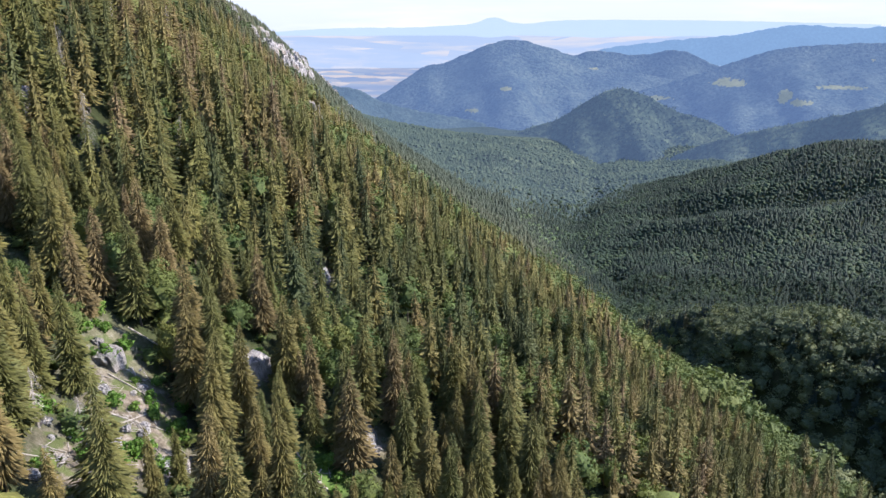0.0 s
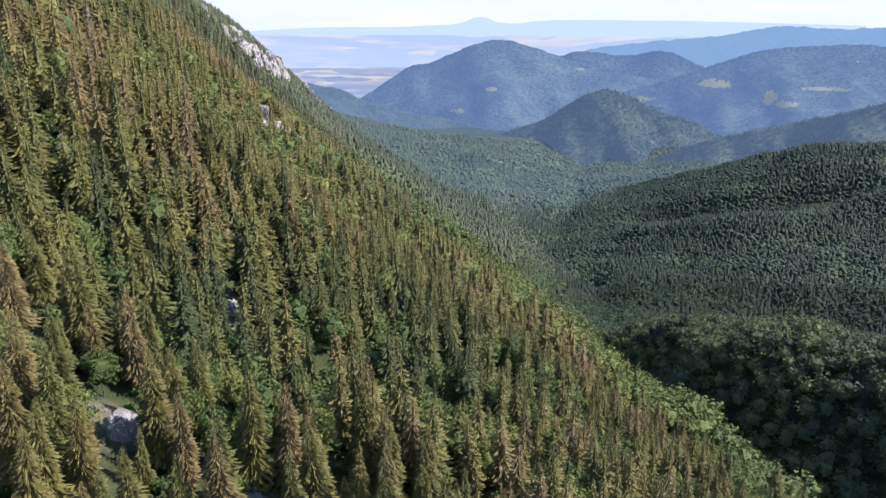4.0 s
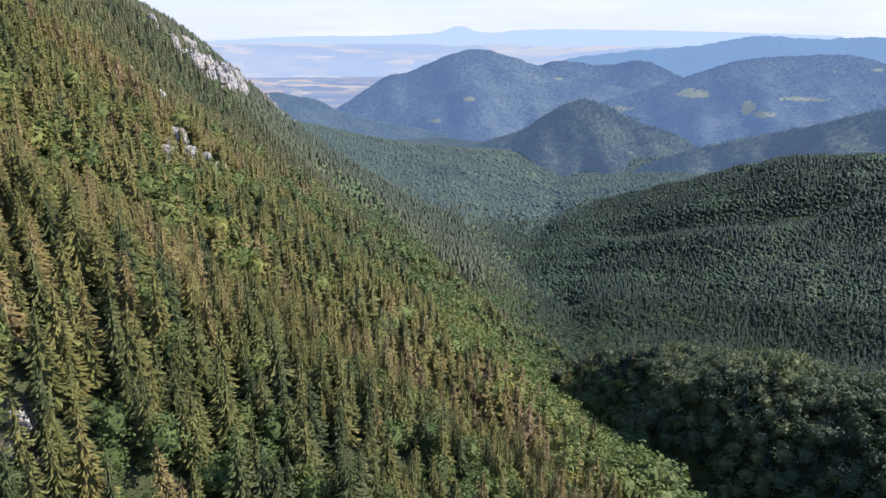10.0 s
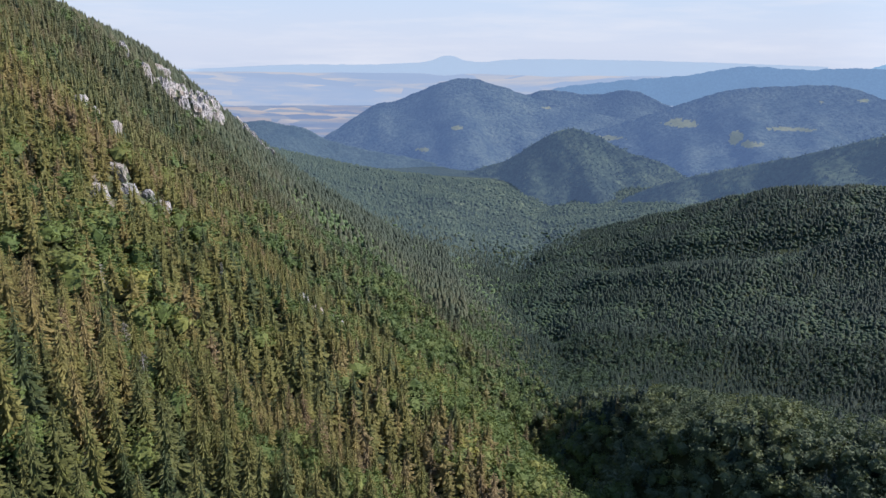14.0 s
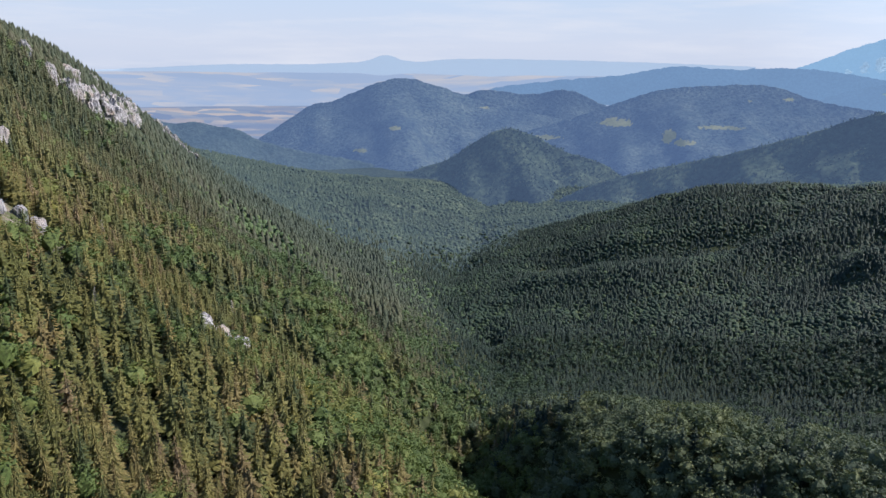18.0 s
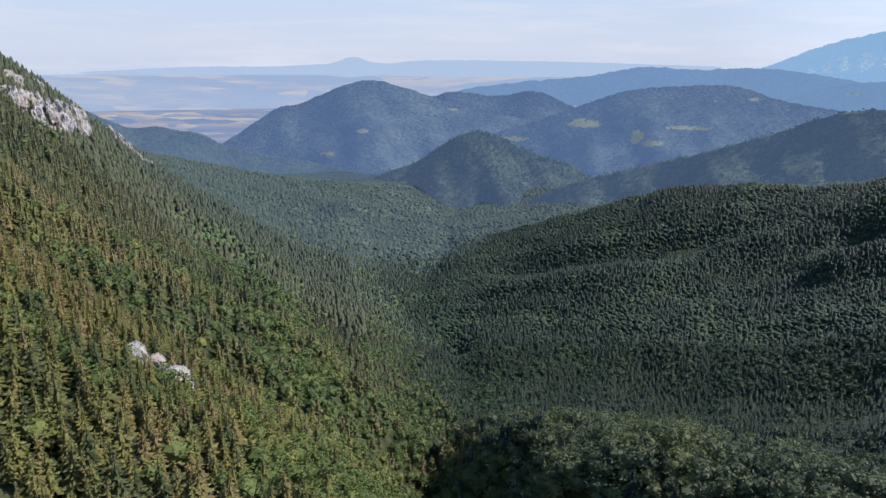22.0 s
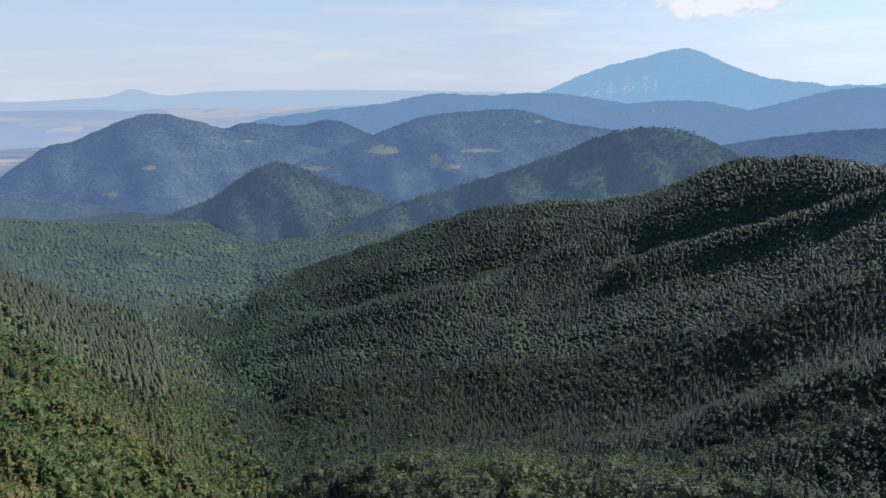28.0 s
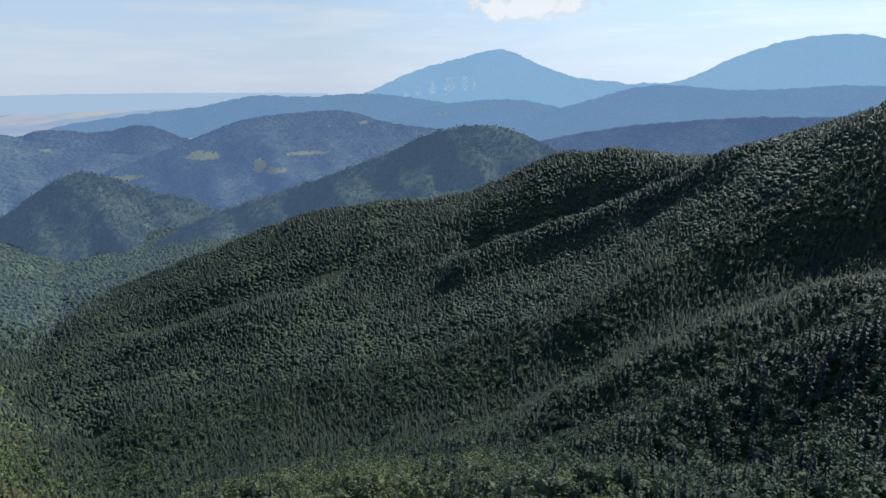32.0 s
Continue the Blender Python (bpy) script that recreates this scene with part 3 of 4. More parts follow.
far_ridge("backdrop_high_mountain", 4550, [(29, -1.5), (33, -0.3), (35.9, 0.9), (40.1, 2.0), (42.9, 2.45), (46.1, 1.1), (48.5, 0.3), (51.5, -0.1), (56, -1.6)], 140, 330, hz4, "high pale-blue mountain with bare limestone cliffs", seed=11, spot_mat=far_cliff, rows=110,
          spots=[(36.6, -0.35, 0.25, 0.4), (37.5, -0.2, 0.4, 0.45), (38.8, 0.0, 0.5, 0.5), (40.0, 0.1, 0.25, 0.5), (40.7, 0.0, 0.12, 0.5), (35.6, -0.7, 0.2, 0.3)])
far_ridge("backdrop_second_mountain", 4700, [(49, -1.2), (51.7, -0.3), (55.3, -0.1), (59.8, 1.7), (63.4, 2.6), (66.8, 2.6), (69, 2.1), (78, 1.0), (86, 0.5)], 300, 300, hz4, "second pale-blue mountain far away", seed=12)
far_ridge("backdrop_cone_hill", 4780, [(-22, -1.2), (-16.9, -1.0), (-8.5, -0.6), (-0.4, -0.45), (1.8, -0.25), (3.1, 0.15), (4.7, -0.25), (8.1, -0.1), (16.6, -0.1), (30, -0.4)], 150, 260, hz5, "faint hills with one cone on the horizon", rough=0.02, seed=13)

# the hazy air low over the horizon, all round
haze, nt, b = material("horizon_haze", 1.0, 0.0)
b.inputs["Base Color"].default_value = (0, 0, 0, 1)
sep = nt.nodes.new("ShaderNodeSeparateXYZ")
nt.links.new(nt.nodes.new("ShaderNodeNewGeometry").outputs["Position"], sep.inputs["Vector"])
rise = node(nt, "ShaderNodeMapRange")
for key, v in (("From Min", 400.0), ("From Max", 1500.0)):
    rise.inputs[key].default_value = v
nt.links.new(sep.outputs["Z"], rise.inputs["Value"])
stretch = nt.nodes.new("ShaderNodeMapping")
stretch.inputs["Scale"].default_value = (1, 1, 9)
nt.links.new(nt.nodes.new("ShaderNodeNewGeometry").outputs["Position"], stretch.inputs["Vector"])
air = ramp(nt, rise.outputs["Result"], [(0.0, (0.54, 0.61, 0.73)), (0.25, (0.62, 0.68, 0.78)), (0.55, (0.55, 0.68, 0.83)), (1.0, (0.42, 0.6, 0.8))])
air = mix(nt, air, (0.74, 0.77, 0.82), ramp(nt, noise_tex(nt, 0.0009, 5, 0.6, stretch.outputs["Vector"]), [(0.48, (0, 0, 0)), (0.75, (0.7, 0.7, 0.7))]))
glare = node(nt, "ShaderNodeMapRange", **{"From Min": 2400.0, "From Max": 4700.0})
nt.links.new(sep.outputs["X"], glare.inputs["Value"])
air = mix(nt, air, (1.42, 1.46, 1.45), glare.outputs["Result"], 'MULTIPLY')
heart = Vector((CENTRE[0] + math.sin(radians(44.6)) * 4840, CENTRE[1] + math.cos(radians(44.6)) * 4840, 600 + 4840 * math.tan(radians(5.45))))
place = nt.nodes.new("ShaderNodeMapping")
place.inputs["Scale"].default_value = (1 / 500, 1 / 500, 1 / 95)
place.inputs["Location"].default_value = (-heart.x / 500, -heart.y / 500, -heart.z / 95)
nt.links.new(nt.nodes.new("ShaderNodeNewGeometry").outputs["Position"], place.inputs["Vector"])
far_off = nt.nodes.new("ShaderNodeVectorMath")
far_off.operation = 'LENGTH'
nt.links.new(place.outputs["Vector"], far_off.inputs[0])
puff = nt.nodes.new("ShaderNodeMath")
puff.operation = 'MULTIPLY_ADD'
puff.inputs[1].default_value = -0.42
nt.links.new(far_off.outputs["Value"], puff.inputs[0])
nt.links.new(noise_tex(nt, 0.0085, 7, 0.58), puff.inputs[2])
air = mix(nt, air, mix(nt, (0.7, 0.77, 0.86), (0.92, 0.93, 0.95), ramp(nt, puff.outputs[0], [(0.17, (0, 0, 0)), (0.31, (1, 1, 1))])), ramp(nt, puff.outputs[0], [(0.1, (0, 0, 0)), (0.24, (0.95, 0.95, 0.95))]))
nt.links.new(air, b.inputs["Emission Color"])
b.inputs["Emission Strength"].default_value = 0.7
ang = np.radians(np.arange(0, 360, 4.0))
ring = []
for z in (250.0, 700.0, 1100.0, 1600.0):
    ring += [(CENTRE[0] + math.sin(a) * 4840, CENTRE[1] + math.cos(a) * 4840, z) for a in ang]
n = len(ang)
wall = [(k * n + i, k * n + (i + 1) % n, (k + 1) * n + (i + 1) % n, (k + 1) * n + i) for k in range(3) for i in range(n)]
tagged(new("backdrop_sky", mesh_np("backdrop_sky", ring, wall, [haze], smooth=True)), "pale blue hazy sky low over the horizon", "sky", kind="structure")

# ---- trees ----
def spruce(rng, boughs, radius=0.145, trunk=True, wide=1.0, inner=0.1):
    """A spruce of height 1: many drooping boughs winding up a stem. Returns vertices, triangles and material indices."""
    V, F, M = [], [], []

    def add(vs, fs, mi):
        o = len(V)
        V.extend(vs)
        F.extend([tuple(i + o for i in f) for f in fs])
        M.extend([mi] * len(fs))

    base = 0.06 + 0.08 * rng.random()
    bulge = rng.random(4) * 6.283
    for i in range(boughs):
        h = base + (0.985 - base) * (1 - (1 - i / boughs) ** 0.72)
        a = i * 2.39996 + rng.normal() * 0.35
        env = radius * (1 - h) ** 0.74 * min(1, 0.55 + (h - base) * 5)
        # the outline swells and thins along the stem and round it
        env *= 1 + 0.16 * math.sin(h * 23 + bulge[0]) + 0.16 * math.sin(a + bulge[1] + h * 6) + 0.1 * math.sin(2 * a + bulge[2])
        L = (env + 0.008) * (0.55 + 0.75 * rng.random())
        z0 = h + rng.normal() * 0.008
        sag = L * (0.12 + 0.4 * rng.random()) * (1.2 - 0.8 * h)
        wd = wide * L * (0.12 + 0.12 * rng.random())
        ca, sa = math.cos(a), math.sin(a)

        def at(r, s, z):
            return (ca * r - sa * s, sa * r + ca * s, z)
        twist = wd * rng.normal() * 0.3
        q = L * (0.1 + inner * rng.random())
        add([at(q, 0, z0 + 0.012 - sag * q / L), at(q + (L - q) * 0.62, -wd, z0 - sag * 0.8 - wd * 0.5 + twist), at(L, wd * rng.normal() * 0.3, z0 - sag), at(q + (L - q) * 0.56, wd, z0 - sag * 0.75 - wd * 0.5 - twist)], [(0, 1, 2), (0, 2, 3)], 0)
    ring = [(math.cos(k * 1.2566) * radius * 0.5, math.sin(k * 1.2566) * radius * 0.5, base + 0.03) for k in range(5)]
    add(ring + [(0, 0, 0.93)], [(k, (k + 1) % 5, 5) for k in range(5)], 0)
    add([(0.01, 0, 0.93), (-0.007, 0.009, 0.93), (-0.006, -0.009, 0.93), (0, 0, 1.0)], [(0, 1, 3), (1, 2, 3), (2, 0, 3)], 0)
    if trunk:
        r = 0.011
        add([(r, 0, -0.06), (0, r, -0.06), (-r, 0, -0.06), (0, -r, -0.06), (0, 0, 0.85)], [(0, 1, 4), (1, 2, 4), (2, 3, 4), (3, 0, 4)], 1)
    return np.array(V), np.array(F), np.array(M)


def far_spruce(rng, sides=4):
    V, F = [], []
    for z0, z1, r in ((0.1, 0.62, 0.24), (0.36, 0.82, 0.18), (0.62, 1.0, 0.11)):
        o = len(V)
        t = rng.random() * 6
        for k in range(sides):
            q = r * (0.75 + 0.5 * rng.random())
            V.append((math.cos(t + k * 6.283 / sides) * q, math.sin(t + k * 6.283 / sides) * q, z0 + 0.08 * rng.random()))
        V.append((0, 0, z1))
        F += [(o + k, o + (k + 1) % sides, o + sides) for k in range(sides)]
    return np.array(V), np.array(F), np.zeros(len(F), int)


_bm = bmesh.new()
bmesh.ops.create_icosphere(_bm, subdivisions=1, radius=1)
ICO = ([tuple(v.co) for v in _bm.verts], [tuple(v.index for v in f.verts) for f in _bm.faces])
_bm.free()


def broadleaf(rng, lobes, sprays, size, trunk=True):
    """A broad-leaved tree of height 1: leaf sprays on rounded boughs round a rough core, over a stem."""
    V, F, M = [], [], []
    lop = rng.normal(size=2) * 0.03
    for p in ICO[0]:
        q = 0.62 + 0.35 * rng.random()
        V.append((p[0] * q * 0.21 + lop[0], p[1] * q * 0.21 + lop[1], 0.56 + p[2] * q * 0.32))
    F.extend(ICO[1])
    M.extend([0] * len(ICO[1]))
    for c in range(lobes):
        # boughs sit on an egg-shaped crown, from its skirt to its top
        a = c * 2.39996 + rng.normal() * 0.35
        u = 1 - 1.6 * (c + 0.5) / lobes
        rr = 0.19 * math.sqrt(1 - u * u) * (0.65 + 0.6 * rng.random())
        z = 0.57 + 0.3 * u + rng.normal() * 0.03
        cx, cy = math.cos(a) * rr + lop[0] * (1 + u), math.sin(a) * rr + lop[1] * (1 + u)
        cr = (0.26 + 0.14 * rng.random()) / lobes ** 0.42
        for k in range(sprays):
            d = rng.normal(size=3)
            d /= np.linalg.norm(d)
            d[2] = abs(d[2]) * 1.15 - 0.35
            p = np.array((cx, cy, z)) + d * cr * (0.7 + 0.5 * rng.random())
            d = d + rng.normal(size=3) * 0.35
            u2 = np.cross(d, rng.normal(size=3))
            u2 /= np.linalg.norm(u2) + 1e-9
            w = np.cross(d, u2)
            q = size * (0.6 + 0.8 * rng.random())
            o = len(V)
            V.extend([tuple(p - u2 * q), tuple(p + u2 * q * 0.6 - w * q * 0.8), tuple(p + u2 * q * 0.7 + w * q * 0.8)])
            F.append((o, o + 1, o + 2))
            M.append(0)
    if trunk:
        o = len(V)
        r = 0.014
        V.extend([(r, 0, -0.06), (0, r, -0.06), (-r, 0, -0.06), (0, -r, -0.06), (0.01, 0, 0.6)])
        F.extend([(o + i, o + (i + 1) % 4, o + 4) for i in range(4)])
        M.extend([1] * 4)
    return np.array(V), np.array(F), np.array(M)


def far_broadleaf(rng, lobes=2):
    vs, fs = [], []
    for k in range(lobes):
        v = np.array(ICO[0])
        v = v * (0.72 + 0.5 * rng.random((len(v), 1)))
        a = rng.random() * 6.283
        v = v * ((0.25, 0.25, 0.34) if k == 0 else (0.16, 0.16, 0.2)) + ((0, 0, 0.52) if k == 0 else (math.cos(a) * 0.17, math.sin(a) * 0.17, 0.5 + 0.28 * rng.random()))
        vs.append(v)
        fs.append(np.array(ICO[1]) + k * len(ICO[0]))
    return np.concatenate(vs), np.concatenate(fs), np.zeros(lobes * len(ICO[1]), int)


def plant(name, spots, templates, mats, label, seed, smooth=False, lean=0.03):
    """One mesh of many trees. spots: rows of x, y, z, height, spread, tone."""
    rng = np.random.default_rng(seed)
    pick = rng.integers(0, len(templates), len(spots))
    vs, fs, ms, ts, o = [], [], [], [], 0
    for k, (tv, tf, tm) in enumerate(templates):
        s = spots[pick == k]
        if not len(s):
            continue
        a = rng.random(len(s)) * 6.283
        ca, sa = np.cos(a), np.sin(a)
        h, w = s[:, 3], s[:, 3] * s[:, 4]
        x = (tv[None, :, 0] * ca[:, None] - tv[None, :, 1] * sa[:, None]) * w[:, None]
        y = (tv[None, :, 0] * sa[:, None] + tv[None, :, 1] * ca[:, None]) * w[:, None]
        z = tv[None, :, 2] * h[:, None]
        lx, ly = rng.normal(size=(2, len(s), 1)) * lean
        p = np.stack([x + z * lx + s[:, 0:1], y + z * ly + s[:, 1:2], z + s[:, 2:3]], -1)
        n = len(tv)
        vs.append(p.reshape(-1, 3))
        fs.append((tf[None] + (o + np.arange(len(s)) * n)[:, None, None]).reshape(-1, 3))
        ms.append(np.tile(tm, len(s)))
        ts.append(np.repeat(s[:, 5], n))
        o += n * len(s)
    ob = new(name, mesh_np(name, np.concatenate(vs), np.concatenate(fs), mats, np.concatenate(ms), np.concatenate(ts), smooth))
    return tagged(ob, label, "forest", kind="stuff")


rng = np.random.default_rng(7)
FINE_SPRUCE = [spruce(rng, 2000, 0.148, wide=0.29, inner=0.65) for _ in range(7)]
NEAR_SPRUCE = [spruce(rng, 360, 0.155, wide=0.62, inner=0.45) for _ in range(7)]
MID_SPRUCE = [spruce(rng, 104, 0.18, trunk=False, wide=1.2) for _ in range(8)]
LOW_SPRUCE = [spruce(rng, 26, 0.22, trunk=False, wide=2.4) for _ in range(8)]
LAST_SPRUCE = [spruce(rng, 10, 0.24, trunk=False, wide=3.4) for _ in range(8)]
FAR_SPRUCE = [far_spruce(rng) for _ in range(8)]
FINE_BROAD = [broadleaf(rng, 24, 80, 0.016) for _ in range(5)]
NEAR_BROAD = [broadleaf(rng, 12, 34, 0.026) for _ in range(6)]
MID_BROAD = [broadleaf(rng, 7, 25, 0.034, trunk=False) for _ in range(8)]
LOW_BROAD = [broadleaf(rng, 6, 11, 0.052, trunk=False) for _ in range(8)]
SLOPE_BROAD = [broadleaf(rng, 4, 10, 0.07, trunk=False) for _ in range(10)]
FAR_BROAD = [far_broadleaf(rng, 1) for _ in range(10)]


def scatter(step, r0, r1, a0, a1, seed):
    """Jittered spots on the land between two distances and two bearings."""
    rng = np.random.default_rng(seed)
    g = np.arange(-r1, r1, step)
    X, Y = np.meshgrid(g, g)
    X = (X + (rng.random(X.shape) - 0.5) * step * 0.95).ravel()
    Y = (Y + (rng.random(Y.shape) - 0.5) * step * 0.95).ravel()
    r, a = np.hypot(X, Y), np.degrees(np.arctan2(X, Y))
    ok = (r >= r0) & (r < r1) & (a > a0) & (a < a1)
    X, Y = X[ok] + CENTRE[0], Y[ok] + CENTRE[1]
    # trees also cleared on the camera's side of slabs and cliffs, to show them
    for cx, cy, cr in [c[:3] for c in CLEARINGS] + SIGHT_GAPS + [(c[0], c[1], c[3] * 0.42) for c in SLABS] + [(c[0] + 5, c[1] - 5, c[3] * 0.27) for c in CLIFFS] + [(c[0] + k * 0.4, c[1] - k * 0.92, c[3] * 0.68) for c in SLABS if c[1] > 400 for k in (7, 14, 22)] + [(c[0] + k * 0.55, c[1] - k * 0.83, c[3] * 0.42) for c in CLIFFS if c[5] > 30 for k in (16, 28)]:
        keep = np.hypot(X - cx, Y - cy) > cr * (0.8 + 0.4 * rng.random(len(X)))
        X, Y = X[keep], Y[keep]
    return X, Y, height(X, Y), rng


def broad_share(x, y):
    """How much of the wood is broad-leaved: more on the spur, the benches and in bands of the far slope."""
    s = 0.27 + 0.3 * lumps(x, y, 75, 5) + 0.3 * lumps(x, y, 26, 6)
    s = s + 0.5 * np.clip((x - 90) / 80, 0, 1) * np.clip((790 - y - 0.2 * x) / 60, 0, 1) * np.clip((640 - x) / 100, 0, 1)
    s = s - 0.2 * np.clip((80 - x) / 60, 0, 1) - 0.1 * np.clip((-20 - x) / 60, 0, 1) - 0.4 * np.exp(-((along(x, y, LINES_SIDE) - 30) / 60) ** 2)
    s = s + 0.5 * np.exp(-(along(x, y, BEECH) / 60) ** 2) - 0.06 * np.clip((x - 20) / 60, 0, 1) * np.clip((360 - y) / 60, 0, 1) * np.clip((230 - x) / 40, 0, 1)
    s = s + 0.45 * np.exp(-(along(x, y, GORGE) / 85) ** 2)
    s = s + 0.26 * np.clip((x - 280) / 80, 0, 1) * np.clip((y + 0.2 * x - 790) / 60, 0, 1)
    return np.clip(s, 0.04, 0.94)


GORGE = [(225, 380), (205, 520), (185, 640), (178, 740), (205, 860), (260, 960), (292, 1100), (270, 1300)]
# a band of light broad-leaved wood along the foot of the slope
BEECH = [(120, 400), (108, 520), (90, 680), (75, 850), (40, 960), (10, 1088), (-20, 1235)]


LINES_SIDE = [p[:2] for p in LINES["side_valley"]]


def stand(name, step, r0, r1, a0, a1, spruces, broads, mats, labels, seed, hs=(13, 25), hb=(11, 18), spread=1.0, side=None, front=None):
    x, y, z, rng = scatter(step, r0, r1, a0, a1, seed)
    if front is not None:
        on = beyond_crest(x, y) != front
        x, y, z = x[on], y[on], z[on]
    if side is not None:
        on = (x < 150) if side == "left" else (x >= 150)
        x, y, z = x[on], y[on], z[on]
    if r0 < 100:
        far = ~in_zone(x, y) & (x < 235) & in_view(x, y)
        x, y, z = x[far], y[far], z[far]
    isb = rng.random(len(x)) < broad_share(x, y)
    keep = ~isb | (rng.random(len(x)) < 0.85)
    x, y, z, isb = x[keep], y[keep], z[keep], isb[keep]
    tone = np.clip(0.5 + 0.28 * lumps(x, y, 40, 8) + rng.normal(size=len(x)) * 0.22, 0, 1)
    u = rng.random(len(x))
    h = np.where(isb, hb[0] + (hb[1] - hb[0]) * u, hs[0] + (hs[1] - hs[0]) * u ** 0.8)
    w = spread * np.where(isb, 0.95 + 0.5 * rng.random(len(x)), 0.85 + 0.4 * rng.random(len(x)))
    z = z - h * np.where(isb, 0.4, 0.32) * (0.7 if r0 < 1000 else 1.0) * (r0 >= 700) * (x > 150)
    rows = np.stack([x, y, z, h, w, tone], 1)
    # glowing-haze, haze-tinted and plain foliage mix tree by tree along their edges
    k = 1 + np.where(np.degrees(np.arctan2(x - CENTRE[0], y - CENTRE[1])) < 14, 0.22, 0.0) * (rng.random(len(x)) - 0.5)
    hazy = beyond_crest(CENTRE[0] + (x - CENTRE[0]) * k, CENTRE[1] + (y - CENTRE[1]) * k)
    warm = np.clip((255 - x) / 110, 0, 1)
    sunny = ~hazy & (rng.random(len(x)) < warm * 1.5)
    # trees of the side valley take darker foliage: shade put into their colour
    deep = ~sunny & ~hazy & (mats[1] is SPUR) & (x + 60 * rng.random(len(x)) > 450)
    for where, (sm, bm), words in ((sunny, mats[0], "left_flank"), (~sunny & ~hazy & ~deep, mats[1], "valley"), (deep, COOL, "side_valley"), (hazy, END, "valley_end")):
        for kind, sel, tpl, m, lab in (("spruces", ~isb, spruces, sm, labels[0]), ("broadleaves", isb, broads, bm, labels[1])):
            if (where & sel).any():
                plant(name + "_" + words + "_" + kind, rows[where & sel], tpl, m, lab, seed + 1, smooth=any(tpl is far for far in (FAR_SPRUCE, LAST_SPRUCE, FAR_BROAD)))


# the nearest trees, each a thing of its own
NEAR_ZONE = (-105, 30, 80, 172)


def in_zone(x, y):
    return (x > NEAR_ZONE[0]) & (x < NEAR_ZONE[1]) & (y > NEAR_ZONE[2]) & (y < NEAR_ZONE[3])


def in_view(x, y):
    """The part of the near slope within the camera's view along the path, not behind its start."""
    return (y > 75) & (x > -0.66 * y - 18)


def split_tree(name, template, mats, label, group):
    """A tree with trunk and crown as parts, of height 1, parked out of use until copied."""
    tv, tf, tm = template
    root = tagged(new(name), label, "tree", group)
    for part_name, k, mat in (("trunk", 1, mats[1]), ("crown", 0, mats[0])):
        f = tf[tm == k]
        used, inv = np.unique(f, return_inverse=True)
        me = mesh_np(part_name, tv[used], inv.reshape(f.shape), [mat], tone=np.full(len(used), 0.2), vary=0.75)
        child(part_name, me, root)
    return root


def near_trees():
    x, y, z, rng = scatter(6.3, 20, 330, -180, 180, 19)
    ok = in_zone(x, y)
    x, y, z = x[ok], y[ok], z[ok]
    isb = rng.random(len(x)) < broad_share(x, y) * 0.75
    kinds = [split_tree("spruce_tree", t, [needles, bark], "tall olive-green spruce with drooping boughs on the steep slope", "spruces of the near slope") for t in FINE_SPRUCE]
    broads = [split_tree("broadleaf_tree", t, [leaves, bark], "rounded light green broad-leaved tree among the spruces", "broad-leaved trees of the near slope") for t in FINE_BROAD]
    free = set(kinds + broads)
    for i in range(len(x)):
        src = broads[rng.integers(len(broads))] if isb[i] else kinds[rng.integers(len(kinds))]
        h = 9 + 8 * rng.random() if isb[i] else 12 + 15 * rng.random()
        w = h * (0.85 + 0.4 * rng.random())
        m = pose(x[i], y[i], z[i] - 0.3, rng.normal() * 1.5, rng.normal() * 1.5, rng.random() * 360) @ Matrix.Diagonal((w, w, h, 1))
        if src in free:
            free.discard(src)
            src.matrix_basis = m
        else:
            ob = copy_thing(src, Matrix())
            ob.matrix_basis = m
    return len(x)


near_trees()

# saplings and bushes on the floor of the near wood
x, y, z, rng = scatter(5.2, 20, 330, -180, 180, 23)
ok = (x > -110) & (x < 120) & (y > 78) & (y < 260) & in_view(x, y)
x, y, z = x[ok], y[ok], z[ok]
rows = np.stack([x, y, z - 0.6, 2.2 + 3.2 * rng.random(len(x)), 1.5 + 0.8 * rng.random(len(x)), rng.random(len(x))], 1)
plant("undergrowth", rows, LOW_BROAD, [leaves, bark], "low green saplings and bushes under the spruces of the near slope", 24)

# trees at the valley's end carry the same haze as bluish emission
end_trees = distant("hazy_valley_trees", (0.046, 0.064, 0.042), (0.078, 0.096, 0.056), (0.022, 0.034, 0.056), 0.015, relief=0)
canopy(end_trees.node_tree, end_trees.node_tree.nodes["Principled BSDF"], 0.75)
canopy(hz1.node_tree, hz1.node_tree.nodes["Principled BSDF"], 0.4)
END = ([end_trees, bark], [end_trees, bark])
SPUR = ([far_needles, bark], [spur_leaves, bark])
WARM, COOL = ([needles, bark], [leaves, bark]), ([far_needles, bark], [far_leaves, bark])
stand("near_wood", 5.9, 45, 235, -98, 60, NEAR_SPRUCE, NEAR_BROAD, (WARM, WARM),
      ("dense olive-green spruces on the steep near slope", "light green broad-leaved trees among the spruces of the near slope"), 20, (15, 28), (10, 16))
MID_LABELS = ("dense spruce wood on the slope and the spur", "broad-leaved trees among the spruces of the slope and the spur")
FAR_LABELS = ("spruce wood covering the valley floor and the far slope", "broad-leaved wood in bands over the far slope")
END_LABELS = ("distant spruce wood at the end of the valley", "distant broad-leaved wood at the end of the valley")
